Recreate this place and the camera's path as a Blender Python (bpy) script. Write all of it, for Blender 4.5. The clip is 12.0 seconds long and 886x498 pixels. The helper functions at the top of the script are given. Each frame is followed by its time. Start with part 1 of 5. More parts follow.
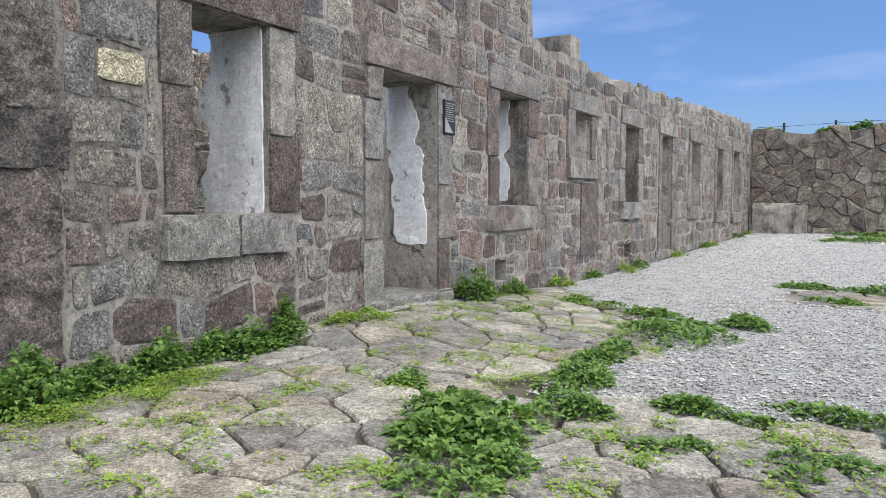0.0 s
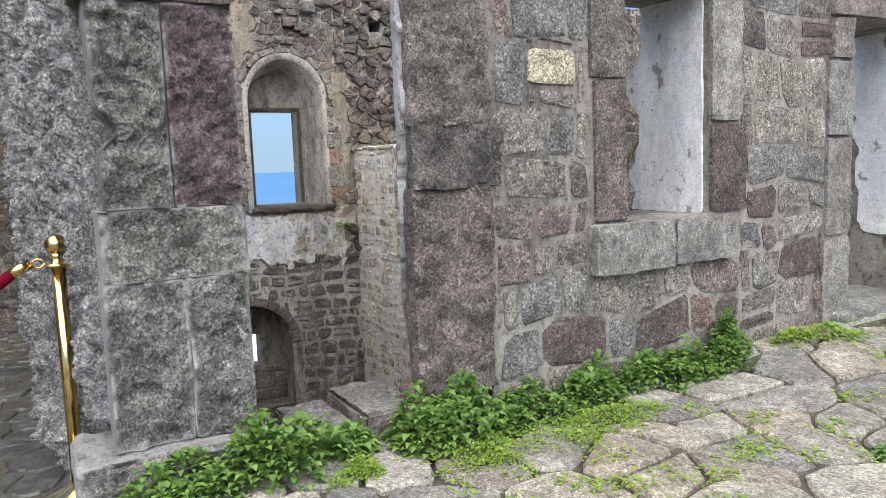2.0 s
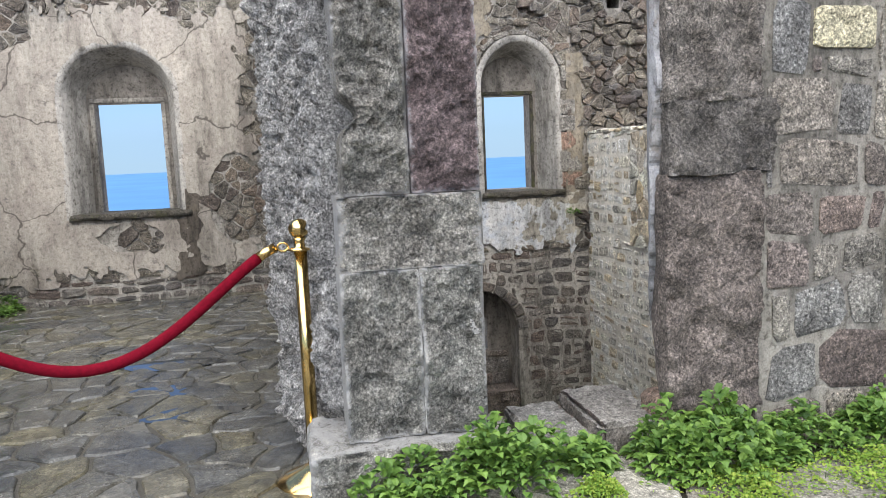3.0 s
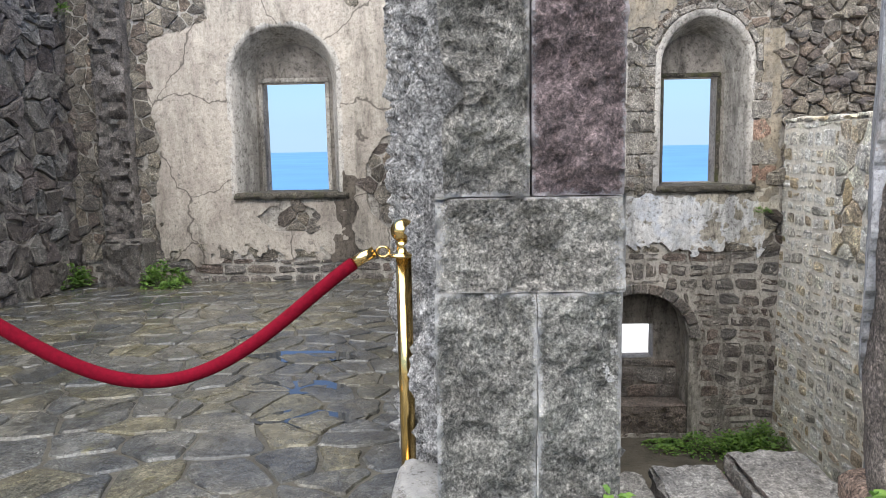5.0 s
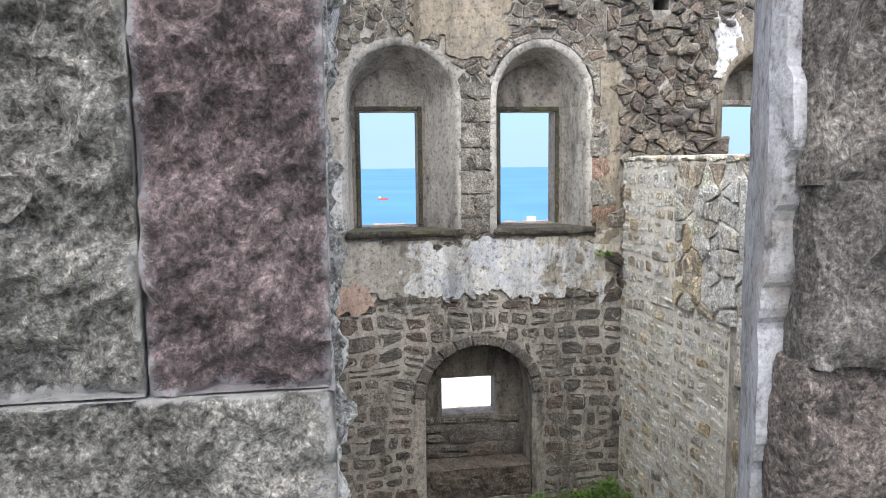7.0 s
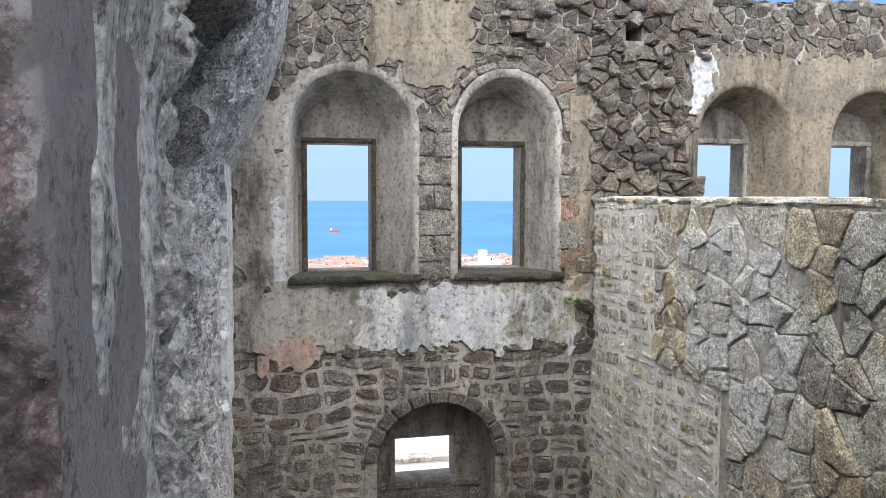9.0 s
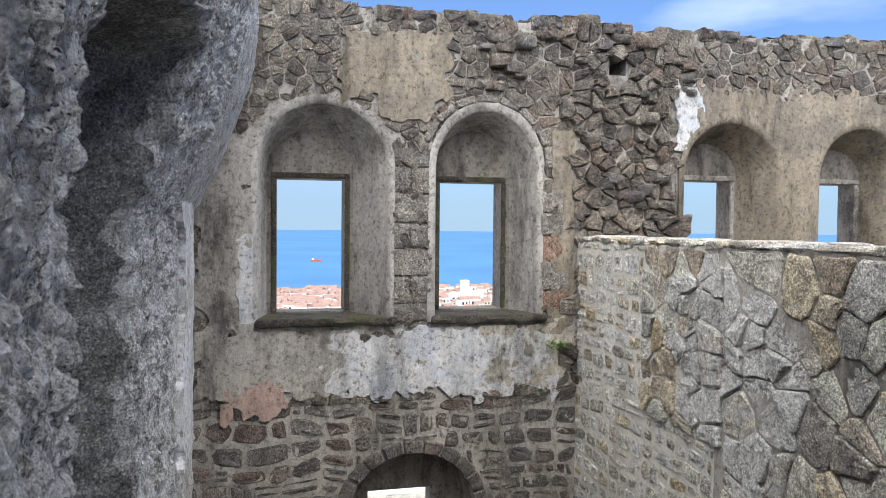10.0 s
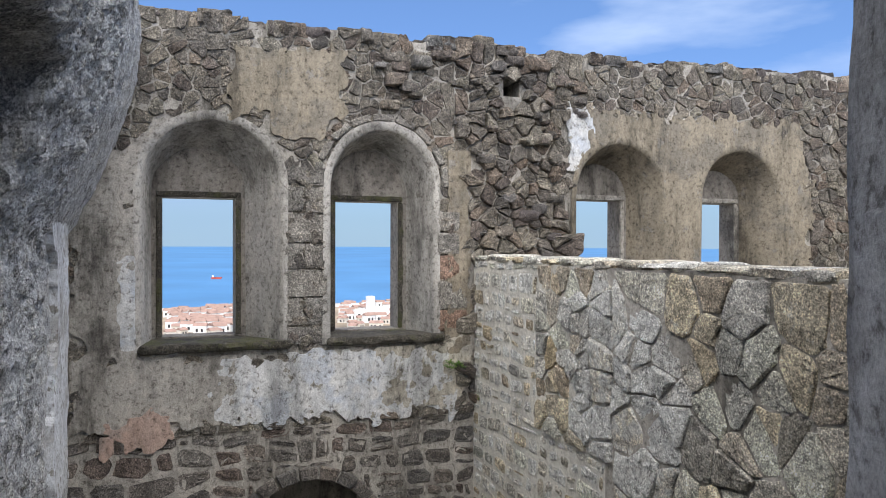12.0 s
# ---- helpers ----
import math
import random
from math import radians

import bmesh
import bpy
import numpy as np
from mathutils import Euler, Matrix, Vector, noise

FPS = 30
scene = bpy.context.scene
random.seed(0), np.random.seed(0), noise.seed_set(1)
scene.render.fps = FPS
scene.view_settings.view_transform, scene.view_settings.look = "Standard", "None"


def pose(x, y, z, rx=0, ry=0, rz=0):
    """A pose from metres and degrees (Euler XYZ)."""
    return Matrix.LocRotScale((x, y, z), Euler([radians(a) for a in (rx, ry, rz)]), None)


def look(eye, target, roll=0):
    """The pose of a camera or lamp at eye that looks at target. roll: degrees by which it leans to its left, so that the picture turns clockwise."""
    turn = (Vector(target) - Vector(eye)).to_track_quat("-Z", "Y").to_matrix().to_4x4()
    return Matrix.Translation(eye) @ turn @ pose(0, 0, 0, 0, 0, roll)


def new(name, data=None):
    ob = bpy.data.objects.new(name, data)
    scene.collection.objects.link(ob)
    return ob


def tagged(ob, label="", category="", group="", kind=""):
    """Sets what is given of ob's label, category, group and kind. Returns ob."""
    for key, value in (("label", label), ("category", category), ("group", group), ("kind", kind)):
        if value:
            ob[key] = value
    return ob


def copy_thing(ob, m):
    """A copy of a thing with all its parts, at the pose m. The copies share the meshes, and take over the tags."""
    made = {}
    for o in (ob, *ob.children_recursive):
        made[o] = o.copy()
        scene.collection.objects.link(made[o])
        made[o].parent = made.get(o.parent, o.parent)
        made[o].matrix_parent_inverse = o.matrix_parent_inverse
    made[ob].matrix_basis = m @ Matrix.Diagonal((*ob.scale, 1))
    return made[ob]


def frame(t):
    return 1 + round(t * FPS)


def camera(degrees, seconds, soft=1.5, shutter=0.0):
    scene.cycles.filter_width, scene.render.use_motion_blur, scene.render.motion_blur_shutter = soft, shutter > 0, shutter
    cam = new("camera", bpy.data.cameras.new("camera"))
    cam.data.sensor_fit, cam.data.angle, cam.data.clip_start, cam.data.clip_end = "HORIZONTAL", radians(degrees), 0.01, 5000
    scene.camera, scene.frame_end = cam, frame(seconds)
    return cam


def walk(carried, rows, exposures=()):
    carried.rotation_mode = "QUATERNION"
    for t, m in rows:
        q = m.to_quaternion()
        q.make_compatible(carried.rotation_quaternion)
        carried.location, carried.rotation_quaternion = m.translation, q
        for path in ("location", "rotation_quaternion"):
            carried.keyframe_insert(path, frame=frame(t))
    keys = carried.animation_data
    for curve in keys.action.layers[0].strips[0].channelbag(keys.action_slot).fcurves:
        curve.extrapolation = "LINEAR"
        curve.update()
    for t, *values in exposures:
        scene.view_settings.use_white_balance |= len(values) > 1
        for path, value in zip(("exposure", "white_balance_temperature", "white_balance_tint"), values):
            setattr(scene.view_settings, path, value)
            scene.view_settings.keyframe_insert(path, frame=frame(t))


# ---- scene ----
cam = camera(61.3, 12.0, soft=0.7)
PATH = [
    (0, (3.391, -1.034, 0.877), (-1.709, 7.546, 0.322), 0.00),
    (0.5, (3.256, -0.994, 1.016), (-2.669, 7.030, 0.301), -0.30),
    (1, (3.124, -0.880, 0.996), (-3.771, 6.305, 0.096), -0.90),
    (1.5, (3.011, -0.749, 1.161), (-4.859, 5.331, 0.106), -1.50),
    (1.8, (2.928, -0.740, 1.173), (-5.457, 4.600, 0.073), -1.80),
    (2, (2.867, -0.734, 1.175), (-5.838, 4.046, 0.010), -2.10),
    (2.5, (2.695, -0.722, 1.181), (-6.631, 2.688, -0.013), -2.50),
    (3, (2.578, -0.691, 1.173), (-7.142, 1.294, -0.077), -2.50),
    (3.5, (2.453, -0.563, 1.184), (-7.437, 0.102, -0.141), -2.20),
    (3.7, (2.434, -0.531, 1.193), (-7.466, -0.281, -0.162), -2.10),
    (5.3, (1.836, -0.371, 1.186), (-8.059, -0.691, -0.199), -1.10),
    (5.5, (1.726, -0.306, 1.200), (-8.184, -0.441, -0.155), -1.00),
    (6, (1.442, -0.141, 1.338), (-8.463, 0.364, 0.038), -0.80),
    (6.5, (1.211, -0.059, 1.349), (-8.654, 1.041, 0.129), -0.70),
    (7, (0.995, -0.004, 1.364), (-8.820, 1.546, 0.219), -0.60),
    (7.2, (0.910, 0.029, 1.360), (-8.885, 1.704, 0.245), -0.60),
    (8.8, (0.270, 0.069, 1.407), (-9.460, 2.239, 0.612), 0.40),
    (9, (0.223, 0.080, 1.414), (-9.507, 2.275, 0.704), 0.20),
    (9.5, (0.043, 0.136, 1.429), (-9.672, 2.451, 0.899), 0.40),
    (10, (-0.112, 0.210, 1.493), (-9.812, 2.640, 1.183), 0.50),
    (10.5, (-0.209, 0.283, 1.537), (-9.889, 2.788, 1.422), 0.70),
    (11, (-0.232, 0.294, 1.544), (-9.857, 3.009, 1.554), 0.70),
    (11.5, (-0.210, 0.332, 1.541), (-9.740, 3.372, 1.571), 0.40),
    (12, (-0.152, 0.312, 1.533), (-9.472, 3.942, 1.438), 0.20),
]
walk(cam, [(t, look(eye, target, roll)) for t, eye, target, roll in PATH],
     exposures=[(0.0, 0.35), (1.0, 0.5), (2.5, 0.75), (5.5, 1.03), (7.0, 1.12), (9.0, 0.93), (10.0, 0.76), (12.0, 0.55)])

# ---- sky, sun ----
world = bpy.data.worlds.new("sky")
scene.world = world
world.use_nodes = True
wn, wl = world.node_tree.nodes, world.node_tree.links
wn.clear()
SUN_ELEV, SUN_ROT = radians(62), radians(108)
sky = wn.new("ShaderNodeTexSky")
sky.sky_type, sky.sun_disc = "NISHITA", False
sky.sun_elevation, sky.sun_rotation, sky.altitude = SUN_ELEV, SUN_ROT, 150
sky.air_density, sky.dust_density, sky.ozone_density = 1.0, 0.2, 3.0
coord = wn.new("ShaderNodeTexCoord")
stretch = wn.new("ShaderNodeMapping")
stretch.inputs["Scale"].default_value = (1.0, 1.0, 4.0)
cloud = wn.new("ShaderNodeTexNoise")
cloud.inputs["Scale"].default_value, cloud.inputs["Detail"].default_value = 2.6, 7.0
ramp = wn.new("ShaderNodeValToRGB")
ramp.color_ramp.elements[0].position, ramp.color_ramp.elements[1].position = 0.53, 0.78
mixs = wn.new("ShaderNodeMix")
mixs.data_type = "RGBA"
mixs.inputs["B"].default_value = (6.0, 6.3, 6.8, 1)
bg = wn.new("ShaderNodeBackground")
bg.inputs["Strength"].default_value = 0.105
wout = wn.new("ShaderNodeOutputWorld")
wl.new(coord.outputs["Generated"], stretch.inputs["Vector"])
wl.new(stretch.outputs["Vector"], cloud.inputs["Vector"])
wl.new(cloud.outputs["Fac"], ramp.inputs["Fac"])
wl.new(ramp.outputs["Color"], mixs.inputs["Factor"])
wl.new(sky.outputs["Color"], mixs.inputs["A"])
haze = wn.new("ShaderNodeSeparateXYZ")
wl.new(coord.outputs["Generated"], haze.inputs["Vector"])
tone = wn.new("ShaderNodeValToRGB")
tone.color_ramp.elements[0].position, tone.color_ramp.elements[0].color = 0.0, (0.47, 0.60, 0.95, 1)
tone.color_ramp.elements[1].position, tone.color_ramp.elements[1].color = 0.45, (0.92, 1.06, 1.24, 1)
wl.new(haze.outputs["Z"], tone.inputs["Fac"])
clear = wn.new("ShaderNodeMix")
clear.data_type, clear.blend_type = "RGBA", "MULTIPLY"
clear.inputs["Factor"].default_value = 1.0
wl.new(mixs.outputs["Result"], clear.inputs["A"])
wl.new(tone.outputs["Color"], clear.inputs["B"])
veil = wn.new("ShaderNodeValToRGB")
veil.color_ramp.elements[0].position, veil.color_ramp.elements[0].color = 0.03, (0.85, 0.85, 0.85, 1)
veil.color_ramp.elements[1].position, veil.color_ramp.elements[1].color = 0.15, (0, 0, 0, 1)
wl.new(haze.outputs["Z"], veil.inputs["Fac"])
pale = wn.new("ShaderNodeMix")
pale.data_type = "RGBA"
pale.inputs["B"].default_value = (2.5, 3.75, 5.0, 1)
wl.new(veil.outputs["Color"], pale.inputs["Factor"])
wl.new(clear.outputs["Result"], pale.inputs["A"])
wl.new(pale.outputs["Result"], bg.inputs["Color"])
wl.new(bg.outputs["Background"], wout.inputs["Surface"])
sun_data = bpy.data.lights.new("sun", "SUN")
sun_data.energy, sun_data.angle, sun_data.color = 5.2, radians(102), (1.0, 0.94, 0.835)
sun = new("sun", sun_data)
sun.matrix_world = look((0, 0, 0), (-math.sin(SUN_ROT) * math.cos(SUN_ELEV), -math.cos(SUN_ROT) * math.cos(SUN_ELEV), -math.sin(SUN_ELEV)))

# ---- materials ----
def material(name):
    m = bpy.data.materials.new(name)
    m.use_nodes = True
    nt = m.node_tree
    return m, nt.nodes, nt.links, nt.nodes["Principled BSDF"]


def noise_node(n, l, vec, scale, detail=6.0, rough=0.6):
    t = n.new("ShaderNodeTexNoise")
    t.inputs["Scale"].default_value, t.inputs["Detail"].default_value, t.inputs["Roughness"].default_value = scale, detail, rough
    l.new(vec, t.inputs["Vector"])
    return t.outputs["Fac"]


def ramp_node(n, l, fac, stops):
    r = n.new("ShaderNodeValToRGB")
    e = r.color_ramp.elements
    while len(e) < len(stops):
        e.new(0.5)
    while len(e) > max(1, len(stops)):
        e.remove(e[-1])
    for k, (p, c) in enumerate(stops):
        e[k].position = p
        e[k].color = (*c, 1) if len(c) == 3 else c
    l.new(fac, r.inputs["Fac"])
    return r.outputs["Color"]


def mix_node(n, l, fac, a, b, blend="MIX"):
    m = n.new("ShaderNodeMix")
    m.data_type, m.blend_type = "RGBA", blend
    for key, v in (("Factor", fac), ("A", a), ("B", b)):
        if isinstance(v, (int, float)):
            m.inputs[key].default_value = v
        elif isinstance(v, tuple):
            m.inputs[key].default_value = (*v, 1)
        else:
            l.new(v, m.inputs[key])
    return m.outputs["Result"]


def bump_node(n, l, height, strength, dist, normal=None):
    b = n.new("ShaderNodeBump")
    b.inputs["Strength"].default_value, b.inputs["Distance"].default_value = strength, dist
    l.new(height, b.inputs["Height"])
    if normal:
        l.new(normal, b.inputs["Normal"])
    return b.outputs["Normal"]


def position(n):
    return n.new("ShaderNodeNewGeometry").outputs["Position"]


def vary(n, l):
    """One number for each piece: the object's and the island's chance together."""
    a = n.new("ShaderNodeObjectInfo").outputs["Random"]
    b = n.new("ShaderNodeNewGeometry").outputs["Random Per Island"]
    s = n.new("ShaderNodeMath")
    s.operation = "ADD"
    l.new(a, s.inputs[0])
    l.new(b, s.inputs[1])
    f = n.new("ShaderNodeMath")
    f.operation = "FRACT"
    l.new(s.outputs[0], f.inputs[0])
    return f.outputs[0]


def math_node(n, l, op, a, b=0.0):
    m = n.new("ShaderNodeMath")
    m.operation = op
    for k, v in enumerate((a, b)):
        if isinstance(v, (int, float)):
            m.inputs[k].default_value = v
        else:
            l.new(v, m.inputs[k])
    return m.outputs[0]


def stone_material(name, tones, lichen=(0.42, 0.41, 0.37), lichen_from=0.60, rough=0.92, grain=1.0, moss=None, moss_from=0.62, light=1.55, speckle=1.0, pores=1.0, margin=None, wet=False, streak=1.0, crust=0.07, blots=8.0):
    """Volcanic stone: a tone for each piece, soft clouds, fine grain, dark pores, pale crusts of lichen and old lime."""
    m, n, l, p = material(name)
    pos = position(n)
    if streak != 1.0:
        st = n.new("ShaderNodeMapping")
        st.inputs["Scale"].default_value = (1, 1, streak)
        l.new(pos, st.inputs["Vector"])
        flow = st.outputs["Vector"]
    else:
        flow = pos
    k = vary(n, l)
    base = ramp_node(n, l, k, [((i + 0.5) / len(tones), tuple(min(0.74, c * light * 0.80) for c in t)) for i, t in enumerate(tones)])
    big = noise_node(n, l, pos, 5.0, 6, 0.65)
    mid = noise_node(n, l, flow, 24.0, 8, 0.74)
    fine = noise_node(n, l, pos, 90.0, 7, 0.82)
    cell = n.new("ShaderNodeTexVoronoi")
    cell.inputs["Scale"].default_value, cell.inputs["Randomness"].default_value = 62.0, 1.0
    bend = n.new("ShaderNodeVectorMath")
    bend.operation = "MULTIPLY_ADD"
    bend.inputs[1].default_value = (0.05, 0.05, 0.05)
    swirl = n.new("ShaderNodeTexNoise")
    swirl.inputs["Scale"].default_value, swirl.inputs["Detail"].default_value = 30.0, 4.0
    l.new(pos, swirl.inputs["Vector"])
    l.new(swirl.outputs["Color"], bend.inputs[0])
    l.new(pos, bend.inputs[2])
    l.new(bend.outputs["Vector"], cell.inputs["Vector"])
    c = mix_node(n, l, 1.0, base, ramp_node(n, l, big, [(0.34, (0.60, 0.59, 0.585)), (0.66, (1.26, 1.26, 1.25))]), "MULTIPLY")
    c = mix_node(n, l, 1.0, c, ramp_node(n, l, mid, [(0.36, (0.50, 0.495, 0.49)), (0.45, (0.88, 0.88, 0.87)), (0.55, (1.08, 1.08, 1.07)), (0.66, (1.36, 1.35, 1.33))]), "MULTIPLY")
    c = mix_node(n, l, min(1.0, 0.95 * speckle), c, ramp_node(n, l, fine, [(0.38, (0.13, 0.128, 0.126)), (0.46, (0.72, 0.72, 0.71)), (0.53, (1.08, 1.08, 1.07)), (0.62, (2.0, 1.98, 1.95))]), "MULTIPLY")
    for scale, low, high in ((230.0, 0.76, 1.26), (85.0, 0.78, 1.24)):
        g = n.new("ShaderNodeTexVoronoi")
        g.inputs["Scale"].default_value = scale
        l.new(bend.outputs["Vector"], g.inputs["Vector"])
        one = n.new("ShaderNodeSeparateColor")
        l.new(g.outputs["Color"], one.inputs["Color"])
        c = mix_node(n, l, min(1.0, speckle), c, ramp_node(n, l, one.outputs["Red"], [(0.15, (low, low, low)), (0.85, (high, high, high * 0.99))]), "MULTIPLY")
    pit = n.new("ShaderNodeTexVoronoi")
    pit.inputs["Scale"].default_value = 21.0
    l.new(bend.outputs["Vector"], pit.inputs["Vector"])
    blot = noise_node(n, l, flow, blots, 11, 0.76)
    crusty = mix_node(n, l, 1.0, tuple(min(0.78, v * 1.3) for v in lichen), ramp_node(n, l, fine, [(0.38, (0.36, 0.36, 0.36)), (0.48, (0.9, 0.9, 0.9)), (0.62, (1.2, 1.2, 1.2))]), "MULTIPLY")
    crusty = mix_node(n, l, 1.0, crusty, ramp_node(n, l, mid, [(0.36, (0.5, 0.5, 0.5)), (0.5, (1.0, 1.0, 1.0)), (0.66, (1.2, 1.2, 1.2))]), "MULTIPLY")
    c = mix_node(n, l, ramp_node(n, l, blot, [(lichen_from, (0, 0, 0)), (lichen_from + crust, (0.85, 0.85, 0.85))]), c, crusty)
    where = math_node(n, l, "MULTIPLY", ramp_node(n, l, cell.outputs["Distance"], [(0.14, (1, 1, 1)), (0.36, (0, 0, 0))]), ramp_node(n, l, big, [(0.42, (1, 1, 1)), (0.58, (0.1, 0.1, 0.1))]))
    c = mix_node(n, l, math_node(n, l, "MULTIPLY", where, 0.85 * pores), c, (0.02, 0.018, 0.017))
    if margin:
        # a drafted margin whitened with lime along the block's own edges
        box = n.new("ShaderNodeSeparateXYZ")
        l.new(n.new("ShaderNodeTexCoord").outputs["Generated"], box.inputs["Vector"])
        near = math_node(n, l, "MINIMUM", math_node(n, l, "MINIMUM", box.outputs["Y"], math_node(n, l, "SUBTRACT", 1.0, box.outputs["Y"])), math_node(n, l, "MULTIPLY", math_node(n, l, "MINIMUM", box.outputs["Z"], math_node(n, l, "SUBTRACT", 1.0, box.outputs["Z"])), 2.5))
        near = math_node(n, l, "ADD", near, math_node(n, l, "MULTIPLY", math_node(n, l, "SUBTRACT", blot, 0.5), 0.22))
        near = math_node(n, l, "ADD", near, math_node(n, l, "MULTIPLY", math_node(n, l, "SUBTRACT", fine, 0.5), 0.35))
        c = mix_node(n, l, ramp_node(n, l, near, [(0.02, (0.75, 0.75, 0.75)), (0.045, (0, 0, 0))]), c, margin)
    p.inputs["Roughness"].default_value = rough
    if moss:
        mo = noise_node(n, l, pos, 2.6, 9, 0.75)
        c = mix_node(n, l, ramp_node(n, l, mo, [(moss_from, (0, 0, 0)), (moss_from + 0.1, (0.8, 0.8, 0.8))]), c, moss)
    if wet:
        film = noise_node(n, l, pos, 1.7, 8, 0.7)
        l.new(ramp_node(n, l, film, [(0.46, (0.04, 0.04, 0.04)), (0.56, (0.16, 0.16, 0.16)), (0.66, (0.5, 0.5, 0.5))]), p.inputs["Roughness"])
        c = mix_node(n, l, 1.0, c, ramp_node(n, l, film, [(0.42, (0.55, 0.58, 0.62)), (0.62, (1.25, 1.22, 1.12))]), "MULTIPLY")
    l.new(c, p.inputs["Base Color"])
    h = bump_node(n, l, big, min(1.0, 0.35 * grain), 0.03)
    h = bump_node(n, l, mid, min(1.0, 0.62 * grain), 0.026, h)
    h = bump_node(n, l, ramp_node(n, l, pit.outputs["Distance"], [(0.05, (0, 0, 0)), (0.45, (1, 1, 1))]), min(1.0, 0.55 * grain * pores), 0.012, h)
    h = bump_node(n, l, where, min(1.0, 0.7 * grain * pores), -0.006, h)
    h = bump_node(n, l, fine, min(1.0, 0.65 * grain), 0.010, h)
    l.new(h, p.inputs["Normal"])
    return m


def plaster_material(name, tone, dirt, stain, under=None, grain=1.0, chip_from=0.585, soot=0.8, speck=0.9, cracks=0.0):
    m, n, l, p = material(name)
    pos = position(n)
    st = n.new("ShaderNodeMapping")
    st.inputs["Scale"].default_value = (1, 1, 0.25)
    l.new(pos, st.inputs["Vector"])
    streak = noise_node(n, l, st.outputs["Vector"], 6.0, 9, 0.7)
    blot = noise_node(n, l, pos, 2.4, 9, 0.68)
    small = noise_node(n, l, pos, 26.0, 7, 0.72)
    fine = noise_node(n, l, pos, 110.0, 5, 0.75)
    c = mix_node(n, l, ramp_node(n, l, streak, [(0.44, (0, 0, 0)), (0.64, (0.9, 0.9, 0.9))]), tone, dirt)
    c = mix_node(n, l, ramp_node(n, l, blot, [(0.51, (0, 0, 0)), (0.60, (0.85, 0.85, 0.85))]), c, stain)
    if under:
        chip = noise_node(n, l, pos, 5.0, 10, 0.72)
        c = mix_node(n, l, ramp_node(n, l, chip, [(chip_from, (0, 0, 0)), (chip_from + 0.012, (1, 1, 1))]), c, under)
    mould = noise_node(n, l, st.outputs["Vector"], 2.1, 10, 0.74)
    c = mix_node(n, l, soot, c, ramp_node(n, l, mould, [(0.40, (0.24, 0.235, 0.225)), (0.47, (0.78, 0.78, 0.77)), (0.53, (1.03, 1.03, 1.03)), (0.62, (1.25, 1.25, 1.25))]), "MULTIPLY")
    c = mix_node(n, l, speck, c, ramp_node(n, l, small, [(0.37, (0.36, 0.345, 0.33)), (0.45, (0.92, 0.92, 0.92)), (0.62, (1.2, 1.2, 1.2))]), "MULTIPLY")
    c = mix_node(n, l, 0.75, c, ramp_node(n, l, fine, [(0.32, (0.5, 0.5, 0.5)), (0.55, (1.08, 1.08, 1.08))]), "MULTIPLY")
    if cracks:
        wav = n.new("ShaderNodeVectorMath")
        wav.operation = "MULTIPLY_ADD"
        wav.inputs[1].default_value = (0.5, 0.5, 0.5)
        turb = n.new("ShaderNodeTexNoise")
        turb.inputs["Scale"].default_value, turb.inputs["Detail"].default_value = 2.2, 6.0
        l.new(pos, turb.inputs["Vector"])
        l.new(turb.outputs["Color"], wav.inputs[0])
        l.new(pos, wav.inputs[2])
        line = n.new("ShaderNodeTexVoronoi")
        line.feature = "DISTANCE_TO_EDGE"
        line.inputs["Scale"].default_value = 0.85
        l.new(wav.outputs["Vector"], line.inputs["Vector"])
        c = mix_node(n, l, ramp_node(n, l, line.outputs["Distance"], [(0.003, (cracks, cracks, cracks)), (0.009, (0, 0, 0))]), c, (0.06, 0.05, 0.042))
    l.new(c, p.inputs["Base Color"])
    p.inputs["Roughness"].default_value = 0.9
    h = bump_node(n, l, blot, 0.35 * grain, 0.015)
    h = bump_node(n, l, small, min(1.0, 0.7 * grain), 0.012 * max(1.0, grain), h)
    l.new(bump_node(n, l, fine, min(1.0, 0.6 * grain), 0.004 * max(1.0, grain), h), p.inputs["Normal"])
    return m


def plain_material(name, tone, rough=0.8, metal=0.0, scale=8.0, amount=0.35, bump=0.2, dist=0.01):
    m, n, l, p = material(name)
    pos = position(n)
    a = noise_node(n, l, pos, scale, 6)
    b = noise_node(n, l, pos, scale * 9, 4)
    c = mix_node(n, l, amount, tone, ramp_node(n, l, a, [(0.3, tuple(v * 0.35 for v in tone)), (0.7, tuple(min(1, v * 1.5) for v in tone))]))
    l.new(c, p.inputs["Base Color"])
    p.inputs["Roughness"].default_value, p.inputs["Metallic"].default_value = rough, metal
    if bump:
        l.new(bump_node(n, l, b, bump, dist), p.inputs["Normal"])
    return m


def leaf_material(name, tones):
    m, n, l, p = material(name)
    k = vary(n, l)
    c = ramp_node(n, l, k, [((i + 0.5) / len(tones), t) for i, t in enumerate(tones)])
    l.new(c, p.inputs["Base Color"])
    p.inputs["Roughness"].default_value = 0.55
    p.inputs["Transmission Weight"].default_value = 0.0
    t = n.new("ShaderNodeBsdfTranslucent")
    l.new(c, t.inputs["Color"])
    ms = n.new("ShaderNodeMixShader")
    ms.inputs["Fac"].default_value = 0.35
    l.new(p.outputs["BSDF"], ms.inputs[1])
    l.new(t.outputs["BSDF"], ms.inputs[2])
    l.new(ms.outputs["Shader"], n["Material Output"].inputs["Surface"])
    return m


